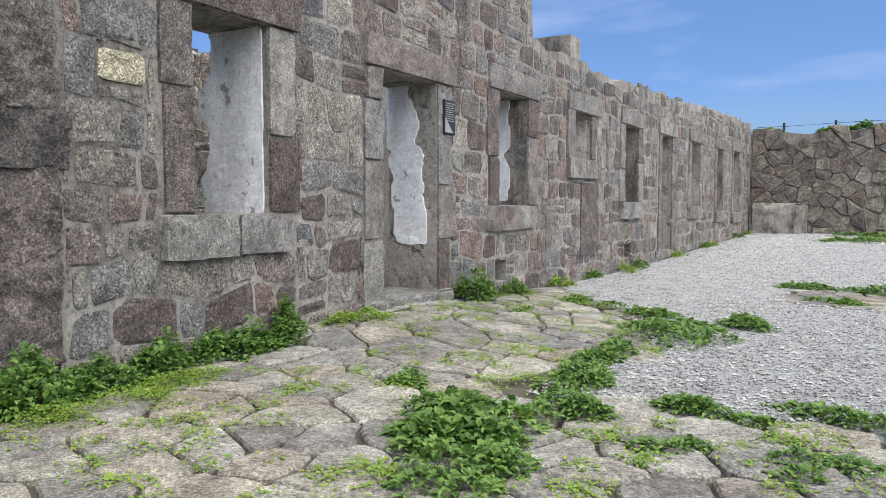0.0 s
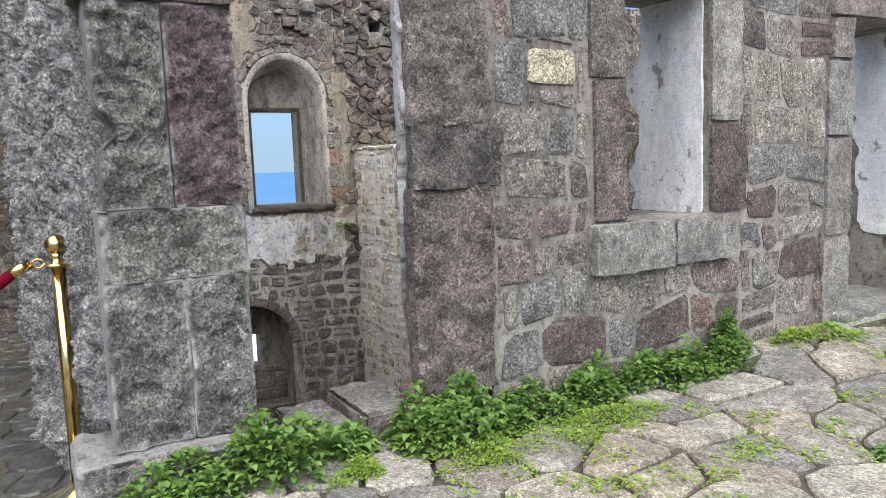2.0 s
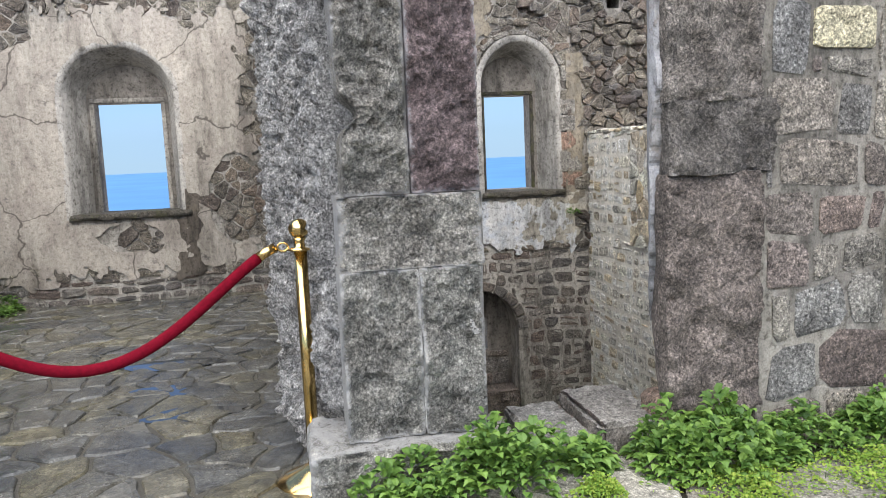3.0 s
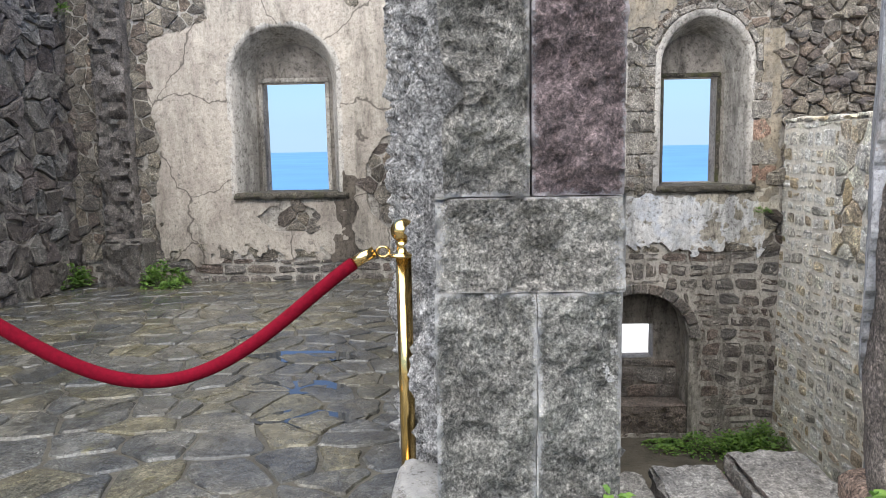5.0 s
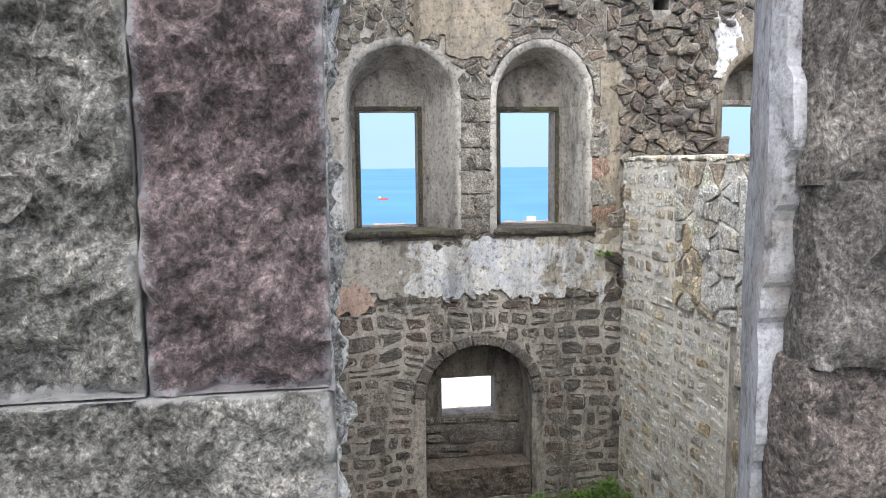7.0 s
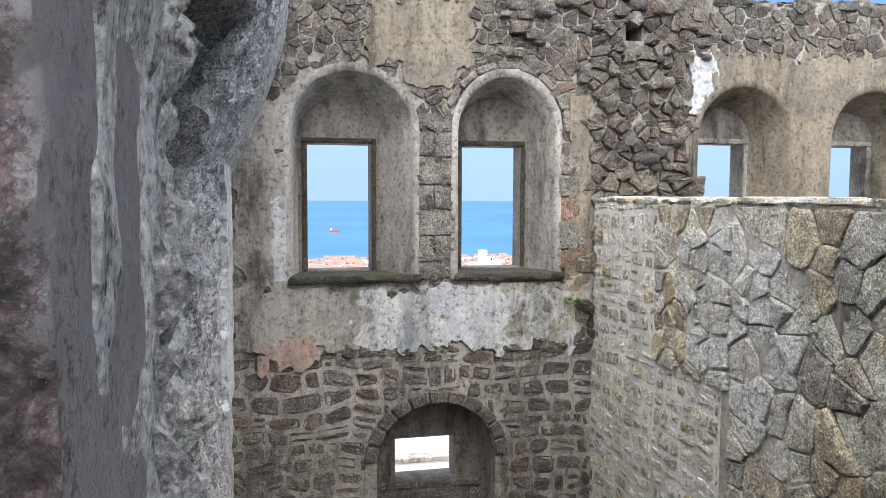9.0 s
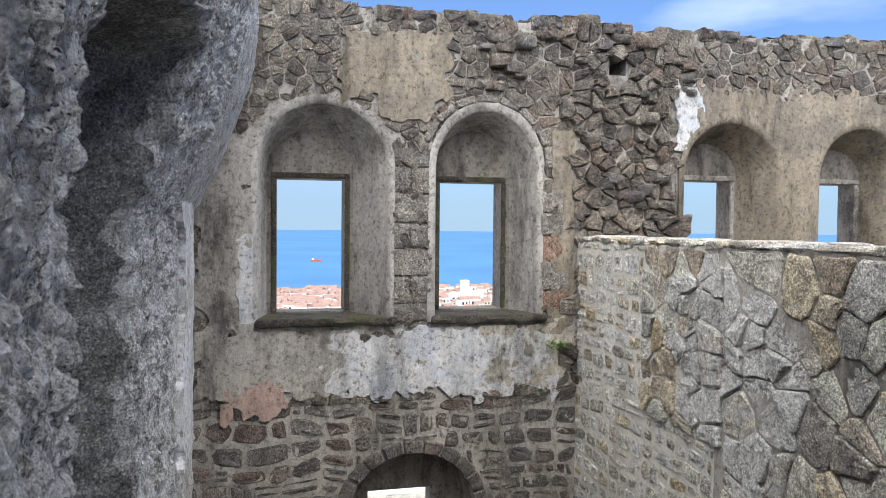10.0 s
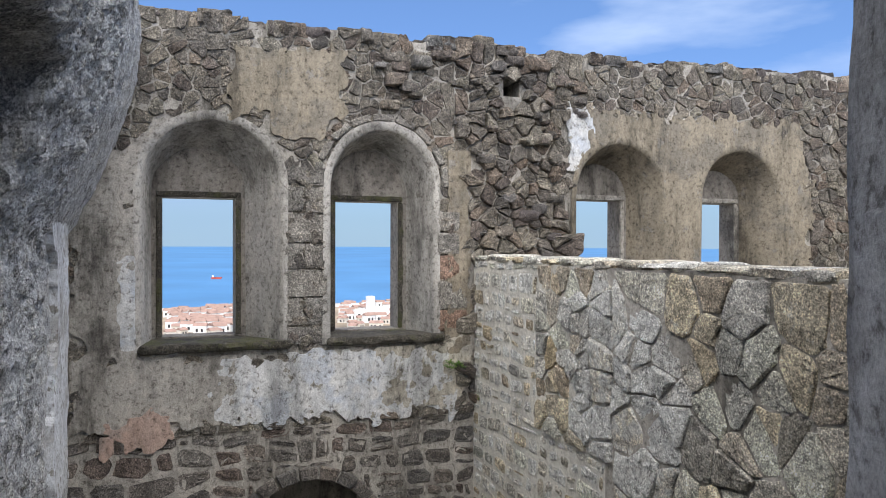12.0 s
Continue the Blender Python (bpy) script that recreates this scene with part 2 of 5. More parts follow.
FACADE_STONE = stone_material("facade_stone", [(0.115, 0.092, 0.086), (0.22, 0.205, 0.185), (0.165, 0.165, 0.168), (0.20, 0.15, 0.13), (0.13, 0.13, 0.138), (0.29, 0.265, 0.235), (0.10, 0.083, 0.082), (0.24, 0.215, 0.19)], lichen=(0.36, 0.34, 0.30), lichen_from=0.63, grain=1.2)
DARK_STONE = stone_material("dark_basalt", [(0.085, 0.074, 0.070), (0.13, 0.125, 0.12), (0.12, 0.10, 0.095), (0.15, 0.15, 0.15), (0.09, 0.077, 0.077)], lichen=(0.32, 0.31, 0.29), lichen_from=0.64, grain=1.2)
DRESSED = stone_material("dressed_stone", speckle=0.7, pores=0.6, tones=[(0.22, 0.21, 0.195), (0.17, 0.165, 0.16), (0.19, 0.18, 0.17), (0.16, 0.135, 0.128)], lichen=(0.36, 0.34, 0.30), lichen_from=0.64, grain=0.8)
PIER_GREY = stone_material("pier_grey", light=1.85, tones=[(0.15, 0.146, 0.138), (0.20, 0.19, 0.178), (0.17, 0.168, 0.16)], lichen=(0.36, 0.35, 0.335), lichen_from=0.66, grain=1.5, margin=(0.50, 0.50, 0.50))
PIER_PURPLE = stone_material("pier_purple", light=1.75, tones=[(0.112, 0.086, 0.091), (0.115, 0.089, 0.094)], lichen=(0.24, 0.22, 0.23), lichen_from=0.68, grain=1.5, margin=(0.40, 0.385, 0.40))
PILLAR_STONE = stone_material("pillar_stone", light=1.75, tones=[(0.14, 0.115, 0.107), (0.16, 0.145, 0.135), (0.115, 0.09, 0.085)], lichen=(0.32, 0.30, 0.28), lichen_from=0.65, grain=1.5)
REAR_STONE = stone_material("room_stone", light=1.75, tones=[(0.12, 0.107, 0.10), (0.16, 0.148, 0.138), (0.10, 0.095, 0.093), (0.17, 0.148, 0.132), (0.14, 0.112, 0.10)], lichen=(0.30, 0.28, 0.25), lichen_from=0.62, grain=1.2)
WINDOW_BLOCK = stone_material("window_block", light=1.75, tones=[(0.18, 0.170, 0.158), (0.21, 0.195, 0.178), (0.155, 0.145, 0.135)], lichen=(0.33, 0.31, 0.27), lichen_from=0.60, grain=1.2)
RUBBLE = stone_material("rubble_stone", light=1.3, tones=[(0.17, 0.152, 0.135), (0.25, 0.225, 0.19), (0.125, 0.115, 0.108), (0.21, 0.165, 0.135), (0.27, 0.25, 0.21), (0.15, 0.125, 0.112)], lichen=(0.36, 0.34, 0.29), lichen_from=0.62, grain=1.3)
LIMED_STONE = stone_material("limed_stone", [(0.44, 0.425, 0.39), (0.50, 0.485, 0.44), (0.30, 0.275, 0.235), (0.36, 0.345, 0.32)], lichen=(0.60, 0.595, 0.57), lichen_from=0.45, light=2.9, grain=1.5)
PARTITION_STONE = stone_material("partition_stone", [(0.30, 0.265, 0.205), (0.15, 0.138, 0.118), (0.44, 0.415, 0.365), (0.22, 0.18, 0.12), (0.16, 0.157, 0.152), (0.36, 0.33, 0.275), (0.27, 0.255, 0.23), (0.19, 0.16, 0.125)], lichen=(0.55, 0.53, 0.48), lichen_from=0.57, moss=(0.17, 0.135, 0.075), moss_from=0.66, light=3.0, grain=1.5)
FLAG = stone_material("flagstone", [(0.22, 0.208, 0.18), (0.17, 0.165, 0.155), (0.27, 0.258, 0.225), (0.20, 0.175, 0.145), (0.13, 0.128, 0.125), (0.24, 0.232, 0.21)], lichen=(0.40, 0.395, 0.36), lichen_from=0.60, grain=0.8, light=1.6, speckle=0.75, pores=0.4, moss=(0.12, 0.12, 0.05), moss_from=0.62)
WET_FLAG = stone_material("wet_flagstone", [(0.088, 0.088, 0.086), (0.075, 0.078, 0.082), (0.095, 0.092, 0.082), (0.10, 0.094, 0.072)], lichen=(0.14, 0.135, 0.10), lichen_from=0.64, grain=0.35, speckle=0.6, pores=0.3, light=1.5, moss=(0.13, 0.12, 0.05), moss_from=0.60, wet=True)
YELLOW = stone_material("yellow_stone", [(0.40, 0.37, 0.27)], lichen=(0.50, 0.47, 0.36), lichen_from=0.55)
REDDISH = stone_material("reddish_stone", [(0.24, 0.16, 0.125), (0.20, 0.15, 0.125)], lichen=(0.30, 0.24, 0.2), lichen_from=0.6)
MORTAR = plaster_material("lime_mortar", (0.36, 0.335, 0.295), (0.28, 0.26, 0.23), (0.22, 0.205, 0.185), grain=1.8)
MORTAR_WARM = plaster_material("warm_mortar", (0.80, 0.77, 0.70), (0.74, 0.71, 0.64), (0.68, 0.65, 0.59), grain=1.4, soot=0.25, speck=0.5)
END_MORTAR = plaster_material("earthy_mortar", (0.27, 0.24, 0.20), (0.20, 0.18, 0.15), (0.16, 0.145, 0.12), grain=1.6)
MORTAR_PALE = plaster_material("pale_mortar", (0.46, 0.43, 0.385), (0.36, 0.335, 0.30), (0.29, 0.27, 0.24), grain=1.4)
PLASTER = plaster_material("room_plaster", (0.52, 0.48, 0.40), (0.36, 0.33, 0.28), (0.30, 0.28, 0.25))
PLASTER_WHITE = plaster_material("white_plaster", (0.84, 0.84, 0.83), (0.70, 0.71, 0.74), (0.78, 0.78, 0.78), under=(0.36, 0.34, 0.31), chip_from=0.60, soot=0.25, speck=0.25)
PLASTER_BLUE = plaster_material("bluish_plaster", (0.62, 0.615, 0.60), (0.50, 0.51, 0.52), (0.47, 0.50, 0.55), under=(0.30, 0.28, 0.24), chip_from=0.60, soot=0.6)
LINING = plaster_material("pale_reveal_plaster", (0.48, 0.455, 0.415), (0.38, 0.36, 0.335), (0.29, 0.275, 0.25), under=(0.24, 0.22, 0.195), chip_from=0.62, soot=0.65)
PLASTER_GREY = plaster_material("grey_plaster", (0.44, 0.41, 0.365), (0.29, 0.27, 0.24), (0.19, 0.175, 0.155))
PLASTER_PINK = plaster_material("pink_plaster", (0.46, 0.33, 0.27), (0.40, 0.30, 0.25), (0.36, 0.30, 0.26))
PLASTER_CREAM = plaster_material("cream_plaster", (0.285, 0.245, 0.185), (0.22, 0.19, 0.145), (0.19, 0.17, 0.14), under=(0.25, 0.23, 0.20), chip_from=0.60)
PIER_CORE = stone_material("pier_core", [(0.14, 0.14, 0.145), (0.16, 0.16, 0.165)], lichen=(0.40, 0.40, 0.40), lichen_from=0.56, grain=1.8, light=3.0)
DIVIDER = stone_material("divider_face", [(0.26, 0.258, 0.256), (0.28, 0.276, 0.272)], lichen=(0.74, 0.74, 0.745), lichen_from=0.455, light=2.3, grain=1.7, streak=0.30, crust=0.025, blots=11.0, pores=1.15)
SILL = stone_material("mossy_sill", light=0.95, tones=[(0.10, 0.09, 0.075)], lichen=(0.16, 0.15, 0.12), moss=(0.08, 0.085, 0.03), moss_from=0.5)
SOIL = plain_material("soil", (0.075, 0.066, 0.05), 0.95, 0, 3.0, 0.7, 0.7, 0.03)
GRAVEL = plain_material("gravel_bed", (0.45, 0.455, 0.45), 0.95, 0, 40.0, 0.7, 0.9, 0.02)
BRASS = plain_material("polished_brass", (0.72, 0.50, 0.20), 0.17, 1.0, 6.0, 0.25, 0.05, 0.002)
VELVET = plain_material("red_velvet", (0.125, 0.0025, 0.011), 0.9, 0, 60.0, 0.4, 0.25, 0.004)
VELVET.node_tree.nodes["Principled BSDF"].inputs["Specular IOR Level"].default_value = 0.08
BLACK = plain_material("black_enamel", (0.025, 0.025, 0.027), 0.4, 0, 10.0, 0.2, 0.05)
INK = plain_material("pale_lettering", (0.30, 0.30, 0.29), 0.6, 0, 20.0, 0.1, 0)
LEAF = leaf_material("green_leaf", [(0.06, 0.135, 0.025), (0.12, 0.225, 0.042), (0.09, 0.18, 0.04), (0.19, 0.315, 0.065), (0.15, 0.265, 0.048)])
MOSSY = leaf_material("yellow_green_leaf", [(0.21, 0.34, 0.045), (0.16, 0.29, 0.045), (0.30, 0.38, 0.06)])
STEM = plain_material("green_stem", (0.08, 0.12, 0.04), 0.7, 0, 20, 0.3, 0)


# ---- helpers for shapes ----
def part(name, bm, mat, parent=None, label="", smooth=False):
    me = bpy.data.meshes.new(name)
    bm.normal_update()
    bm.to_mesh(me)
    bm.free()
    if smooth:
        me.polygons.foreach_set("use_smooth", [True] * len(me.polygons))
    me.materials.append(mat)
    ob = new(name, me)
    ob.parent = parent
    return tagged(ob, label)


def raw(name, verts, faces, mat, parent=None, label="", smooth=False):
    me = bpy.data.meshes.new(name)
    me.from_pydata(verts, [], faces)
    if smooth:
        me.polygons.foreach_set("use_smooth", [True] * len(me.polygons))
    me.materials.append(mat)
    ob = new(name, me)
    ob.parent = parent
    return tagged(ob, label)


def empty(name, label="", category="", group="", kind="", at=(0, 0, 0)):
    ob = new(name)
    ob.location = at
    ob.empty_display_size = 0.1
    return tagged(ob, label, category, group, kind)


def fbm(x, y, z, octaves=4):
    return noise.fractal(Vector((x, y, z)), 1.0, 2.0, octaves)


# Walls are described by a map from (along, depth into the wall, height) to the world.
def on_facade(u, d, z):
    return (-d, u, z)


def on_rear(u, d, z):
    return (-6.9 - d, u, z)


def on_partition(u, d, z):
    return (u, 3.27 + d, z)


def on_divider(u, d, z):
    return (u, -0.33 - d, z)


def wall_body(to, u0, u1, d0, d1, bottom, top, openings=(), step=0.12):
    """A solid wall with openings (u0, u1, low, high) that go through it; low and high are heights or functions of u."""
    edges = {u0, u1}
    k = u0
    while k < u1:
        edges.add(round(k, 4))
        k += step
    for o in openings:
        n = 14 if callable(o[3]) else 1
        for i in range(n + 1):
            v = o[0] + (o[1] - o[0]) * i / n
            if u0 < v < u1:
                edges.add(round(v, 4))
    edges = sorted(edges)
    val = lambda f, u: f(u) if callable(f) else f
    verts, faces = [], []
    for a, b in zip(edges, edges[1:]):
        if b - a < 1e-4:
            continue
        m = (a + b) / 2
        cuts = sorted([o for o in openings if o[0] < m < o[1]], key=lambda o: val(o[2], m))
        lows = [bottom] + [o[3] for o in cuts]
        highs = [o[2] for o in cuts] + [top]
        for lo, hi in zip(lows, highs):
            if val(hi, m) - val(lo, m) < 0.005:
                continue
            i = len(verts)
            for u in (a, b):
                for d in (d0, d1):
                    z0, z1 = val(lo, u), val(hi, u)
                    verts += [to(u, d, z0), to(u, d, max(z1, z0))]
            faces += [(i, i + 4, i + 5, i + 1), (i + 2, i + 3, i + 7, i + 6), (i, i + 2, i + 6, i + 4), (i + 1, i + 5, i + 7, i + 3),
                      (i, i + 1, i + 3, i + 2), (i + 4, i + 6, i + 7, i + 5)]
    return verts, faces


def arch(c, half, spring, rise):
    """The upper edge of an arched opening round u = c."""
    return lambda u: spring + rise * math.sqrt(max(0.0, 1 - ((u - c) / half) ** 2))


def cut_rect(rects, hole):
    out = []
    a0, a1, b0, b1 = hole
    for u0, u1, z0, z1 in rects:
        if a1 <= u0 or a0 >= u1 or b1 <= z0 or b0 >= z1:
            out.append((u0, u1, z0, z1))
            continue
        if a0 > u0:
            out.append((u0, a0, z0, z1))
        if a1 < u1:
            out.append((a1, u1, z0, z1))
        m0, m1 = max(u0, a0), min(u1, a1)
        if b0 > z0:
            out.append((m0, m1, z0, b0))
        if b1 < z1:
            out.append((m0, m1, b1, z1))
    return out


def courses(u0, u1, z0, z1, h, w, rng, holes=(), top=None, split=0.22):
    """Uneven courses of cells between the limits, less the holes."""
    cells = []
    z = z0
    while z < z1 - 0.02:
        hh = min(rng.uniform(*h), z1 - z)
        u = u0 - rng.uniform(0, w[0])
        while u < u1:
            ww = rng.uniform(*w)
            a, b = max(u, u0), min(u + ww, u1)
            if b - a > 0.03:
                if rng.random() < split and hh > 0.13:
                    m = z + hh * rng.uniform(0.4, 0.6)
                    cells += [(a, b, z, m), (a, b, m, z + hh)]
                else:
                    cells.append((a, b, z, z + hh))
            u += ww
        z += hh
    for hole in holes:
        cells = cut_rect(cells, hole)
    cells = [c for c in cells if c[1] - c[0] > 0.045 and c[3] - c[2] > 0.04]
    if top:
        cells = [c for c in cells if c[3] < top((c[0] + c[1]) / 2) + 0.05]
    return cells


def stone_shape(to, cell, rng, gap, proud, warp, cut, relief):
    """One rough stone: an uneven eight-cornered face, rounded back to the joint."""
    u0, u1, z0, z1 = cell
    g = gap * rng.uniform(0.6, 1.4) / 2
    u0, u1, z0, z1 = u0 + g, u1 - g, z0 + g, z1 - g
    w, h = u1 - u0, z1 - z0
    c = [min(cut * rng.uniform(0.3, 1.5), 0.45) for _ in range(8)]
    ring = [(u0 + w * c[0], z0), (u1 - w * c[1], z0), (u1, z0 + h * c[2]), (u1, z1 - h * c[3]), (u1 - w * c[4], z1), (u0 + w * c[5], z1), (u0, z1 - h * c[6]), (u0, z0 + h * c[7])]
    cu, cz = (u0 + u1) / 2, (z0 + z1) / 2

    def bend(u, z):
        return (u + warp * fbm(u * 2.3, z * 2.3, 1.7, 3), z + warp * fbm(u * 2.3, z * 2.3, 9.1, 3))

    p = proud * rng.uniform(0.35, 1.3)
    tu, tz = rng.uniform(-1, 1) * relief, rng.uniform(-1, 1) * relief
    inset = min(0.018, 0.16 * min(w, h))
    verts = []
    for u, z in ring:
        a, b = bend(u, z)
        verts.append(to(a, 0.03, b))
    for u, z in ring:
        a, b = bend(u, z)
        verts.append(to(a, -p * 0.55 + rng.uniform(-0.2, 0.2) * relief, b))
    for s, extra in ((1 - 2 * inset / max(min(w, h), 0.05), 1.0), (0.45, 1.12)):
        for u, z in ring:
            a, b = bend(cu + (u - cu) * s, cz + (z - cz) * s)
            d = p * extra + tu * (u - cu) / w * s + tz * (z - cz) / h * s + rng.uniform(-0.45, 0.45) * relief
            verts.append(to(a, -d, b))
    a, b = bend(cu, cz)
    verts.append(to(a, -p * 1.1 + rng.uniform(-0.5, 0.5) * relief, b))
    faces = []
    for r in range(3):
        for i in range(8):
            j = (i + 1) % 8
            faces.append((r * 8 + i, r * 8 + j, r * 8 + 8 + j, r * 8 + 8 + i))
    faces += [(24 + i, 24 + (i + 1) % 8, 32) for i in range(8)]
    return verts, faces


def lay_stones(to, cells, mat, parent, seed, near=None, limit=300, gap=0.022, proud=0.02, warp=0.03, cut=0.2, relief=0.012, flip=False, name="stone"):
    """The cells' stones; those nearest to the point `near` are pieces of their own, the rest are joined."""
    rng = random.Random(seed)
    if near:
        cells = sorted(cells, key=lambda c: (Vector(to((c[0] + c[1]) / 2, 0, (c[2] + c[3]) / 2)) - Vector(near)).length)
    vs, fs = [], []
    for i, c in enumerate(cells):
        v, f = stone_shape(to, c, rng, gap, proud, warp, cut, relief)
        if flip:
            f = [q[::-1] for q in f]
        if i < limit:
            raw(name, v, f, mat, parent)
        else:
            k = len(vs)
            vs += v
            fs += [tuple(x + k for x in q) for q in f]
    if vs:
        tagged(raw("further_" + name + "s", vs, fs, mat, parent), kind="stuff")


def voronoi(x0, x1, y0, y1, size, rng, keep, stretch=1.0, drop=0.25):
    """Irregular polygons that fill the area."""
    nx, ny = int((x1 - x0) / size), int((y1 - y0) / (size * stretch))
    seeds = {(i, j): (x0 + (i + rng.uniform(0.08, 0.92)) * size, y0 + (j + rng.uniform(0.08, 0.92)) * size * stretch) for i in range(nx) for j in range(ny)}
    for key in list(seeds):
        if rng.random() < drop:
            del seeds[key]
    out = []
    for (i, j), (sx, sy) in seeds.items():
        if not keep(sx, sy):
            continue
        r = size * 2
        poly = [(max(sx - r, x0), max(sy - r, y0)), (min(sx + r, x1), max(sy - r, y0)), (min(sx + r, x1), min(sy + r, y1)), (max(sx - r, x0), min(sy + r, y1))]
        for di in range(-3, 4):
            for dj in range(-3, 4):
                o = seeds.get((i + di, j + dj))
                if o is None or (di == 0 and dj == 0) or len(poly) < 3:
                    continue
                mx, my, ax, ay = (sx + o[0]) / 2, (sy + o[1]) / 2, o[0] - sx, o[1] - sy
                cut = []
                for a, b in zip(poly, poly[1:] + poly[:1]):
                    da, db = (a[0] - mx) * ax + (a[1] - my) * ay, (b[0] - mx) * ax + (b[1] - my) * ay
                    if da <= 0:
                        cut.append(a)
                    if da * db < 0:
                        t = da / (da - db)
                        cut.append((a[0] + (b[0] - a[0]) * t, a[1] + (b[1] - a[1]) * t))
                poly = cut
        if len(poly) >= 3:
            out.append(((sx, sy), poly))
    return out


def rubble_shape(to, poly, rng, gap, proud, relief):
    """One irregular rubble stone: a broken, slightly tilted face rounded back to the joint."""
    cu, cz = sum(p[0] for p in poly) / len(poly), sum(p[1] for p in poly) / len(poly)
    ring = []
    for a, b in zip(poly, poly[1:] + poly[:1]):
        if math.hypot(b[0] - a[0], b[1] - a[1]) < 0.03:
            continue
        for t in (0.10, 0.5, 0.90):
            u, z = a[0] + (b[0] - a[0]) * t, a[1] + (b[1] - a[1]) * t
            r = max(math.hypot(u - cu, z - cz), 0.03)
            k = max(0.35, 1 - gap * rng.uniform(0.2, 1.4) / r) * rng.uniform(0.95, 1.05)
            ring.append((cu + (u - cu) * k, cz + (z - cz) * k))
    n = len(ring)
    if n < 6:
        return None
    size = max(math.hypot(u - cu, z - cz) for u, z in ring)
    p = proud * rng.uniform(0.2, 1.5)
    tu, tz = rng.uniform(-1.6, 1.6) * relief, rng.uniform(-1.6, 1.6) * relief
    verts = [to(u, 0.04, z) for u, z in ring]
    for s, lift in ((0.985, 0.70), (0.90, 1.0), (0.5, 1.06)):
        for u, z in ring:
            a, b = cu + (u - cu) * s, cz + (z - cz) * s
            verts.append(to(a, -p * lift - (tu * (a - cu) + tz * (b - cz)) / size - rng.uniform(-0.4, 0.4) * relief, b))
    verts.append(to(cu, -p * 1.1 - rng.uniform(-0.5, 0.5) * relief, cz))
    faces = [(r * n + i, r * n + (i + 1) % n, r * n + n + (i + 1) % n, r * n + n + i) for r in range(3) for i in range(n)]
    faces += [(3 * n + i, 3 * n + (i + 1) % n, 4 * n) for i in range(n)]
    return verts, faces


def lay_rubble(to, polys, mat, parent, seed, near, limit=200, gap=0.016, proud=0.03, relief=0.02, flip=False, name="stone"):
    """Irregular stones; those nearest to the point `near` are pieces of their own, the rest are joined."""
    rng = random.Random(seed)
    polys = sorted(polys, key=lambda q: (Vector(to(q[0][0], 0, q[0][1])) - Vector(near)).length)
    vs, fs, count = [], [], 0
    for c, poly in polys:
        shape = rubble_shape(to, poly, rng, gap, proud, relief)
        if not shape:
            continue
        v, f = shape
        if flip:
            f = [q[::-1] for q in f]
        if count < limit:
            raw(name, v, f, mat, parent)
        else:
            k = len(vs)
            vs += v
            fs += [tuple(x + k for x in q) for q in f]
        count += 1
    if vs:
        tagged(raw("further_" + name + "s", vs, fs, mat, parent), kind="stuff")


def rough_block(name, to, u0, u1, z0, z1, d0, d1, mat, parent, label="", rough=0.012, cell=0.03, seed=0, flip=False, edge=0.010, shape=None, tight=0.2, chips=0.0):
    """A large hewn block with worn, rounded edges and a broken face; d0 is its front."""
    nu, nz, nd = (max(2, min(84, round(abs(b - a) / cell))) for a, b in ((u0, u1), (z0, z1), (d0, d1)))
    bm = bmesh.new()
    index = {}

    def vert(i, j, k):
        key = (i, j, k)
        if key not in index:
            u, z, d = u0 + (u1 - u0) * i / nu, z0 + (z1 - z0) * j / nz, d0 + (d1 - d0) * k / nd
            worn = sum((q in (0, m)) for q, m in ((i, nu), (j, nz), (k, nd)))
            n1 = fbm(u * 5 + seed, z * 5, d * 5, 4) * rough * 0.6 - abs(fbm(u * 8, z * 8 + seed, d * 8, 3)) * rough * 0.9
            chip = fbm(u * 7 + seed * 3.1, z * 5 + 0.8 * u, d * 6, 5) * 4
            n1 += chips * rough * (math.floor(chip) + min(1.0, (chip % 1.0) * 5)) * 0.42
            n2 = (fbm(u * 26, z * 26 + seed, d * 26, 3) * 0.4 - abs(fbm(u * 17, z * 17, d * 17 + seed, 3)) * 0.6) * rough
            cu, cz, cd = (u0 + u1) / 2, (z0 + z1) / 2, (d0 + d1) / 2
            pull = edge * (0, 0, 0.3, 0.55)[worn] * (1 + 1.5 * fbm(u * 7, z * 7, seed + 3.0, 3))
            out = Vector(((i == nu) - (i == 0), (j == nz) - (j == 0), (k == nd) - (k == 0)))
            q = Vector((u, z, d)) + Vector((out.x * tight, out.y * tight, out.z)) * (n1 + n2) - out * pull
            if shape:
                q = Vector(shape(q.x, q.y, q.z))
            index[key] = bm.verts.new(to(q.x, q.z, q.y))
        return index[key]

    for a, b, f in ((nu, nz, lambda i, j: (i, j, 0)), (nu, nz, lambda i, j: (i, j, nd)), (nu, nd, lambda i, j: (i, 0, j)), (nu, nd, lambda i, j: (i, nz, j)),
                    (nz, nd, lambda i, j: (0, i, j)), (nz, nd, lambda i, j: (nu, i, j))):
        for i in range(a):
            for j in range(b):
                bm.faces.new([vert(*f(i, j)), vert(*f(i + 1, j)), vert(*f(i + 1, j + 1)), vert(*f(i, j + 1))])
    bmesh.ops.recalc_face_normals(bm, faces=bm.faces)
    ob = part(name, bm, mat, parent, label, smooth=True)
    ob.data.set_sharp_from_angle(angle=radians(48))
    return ob


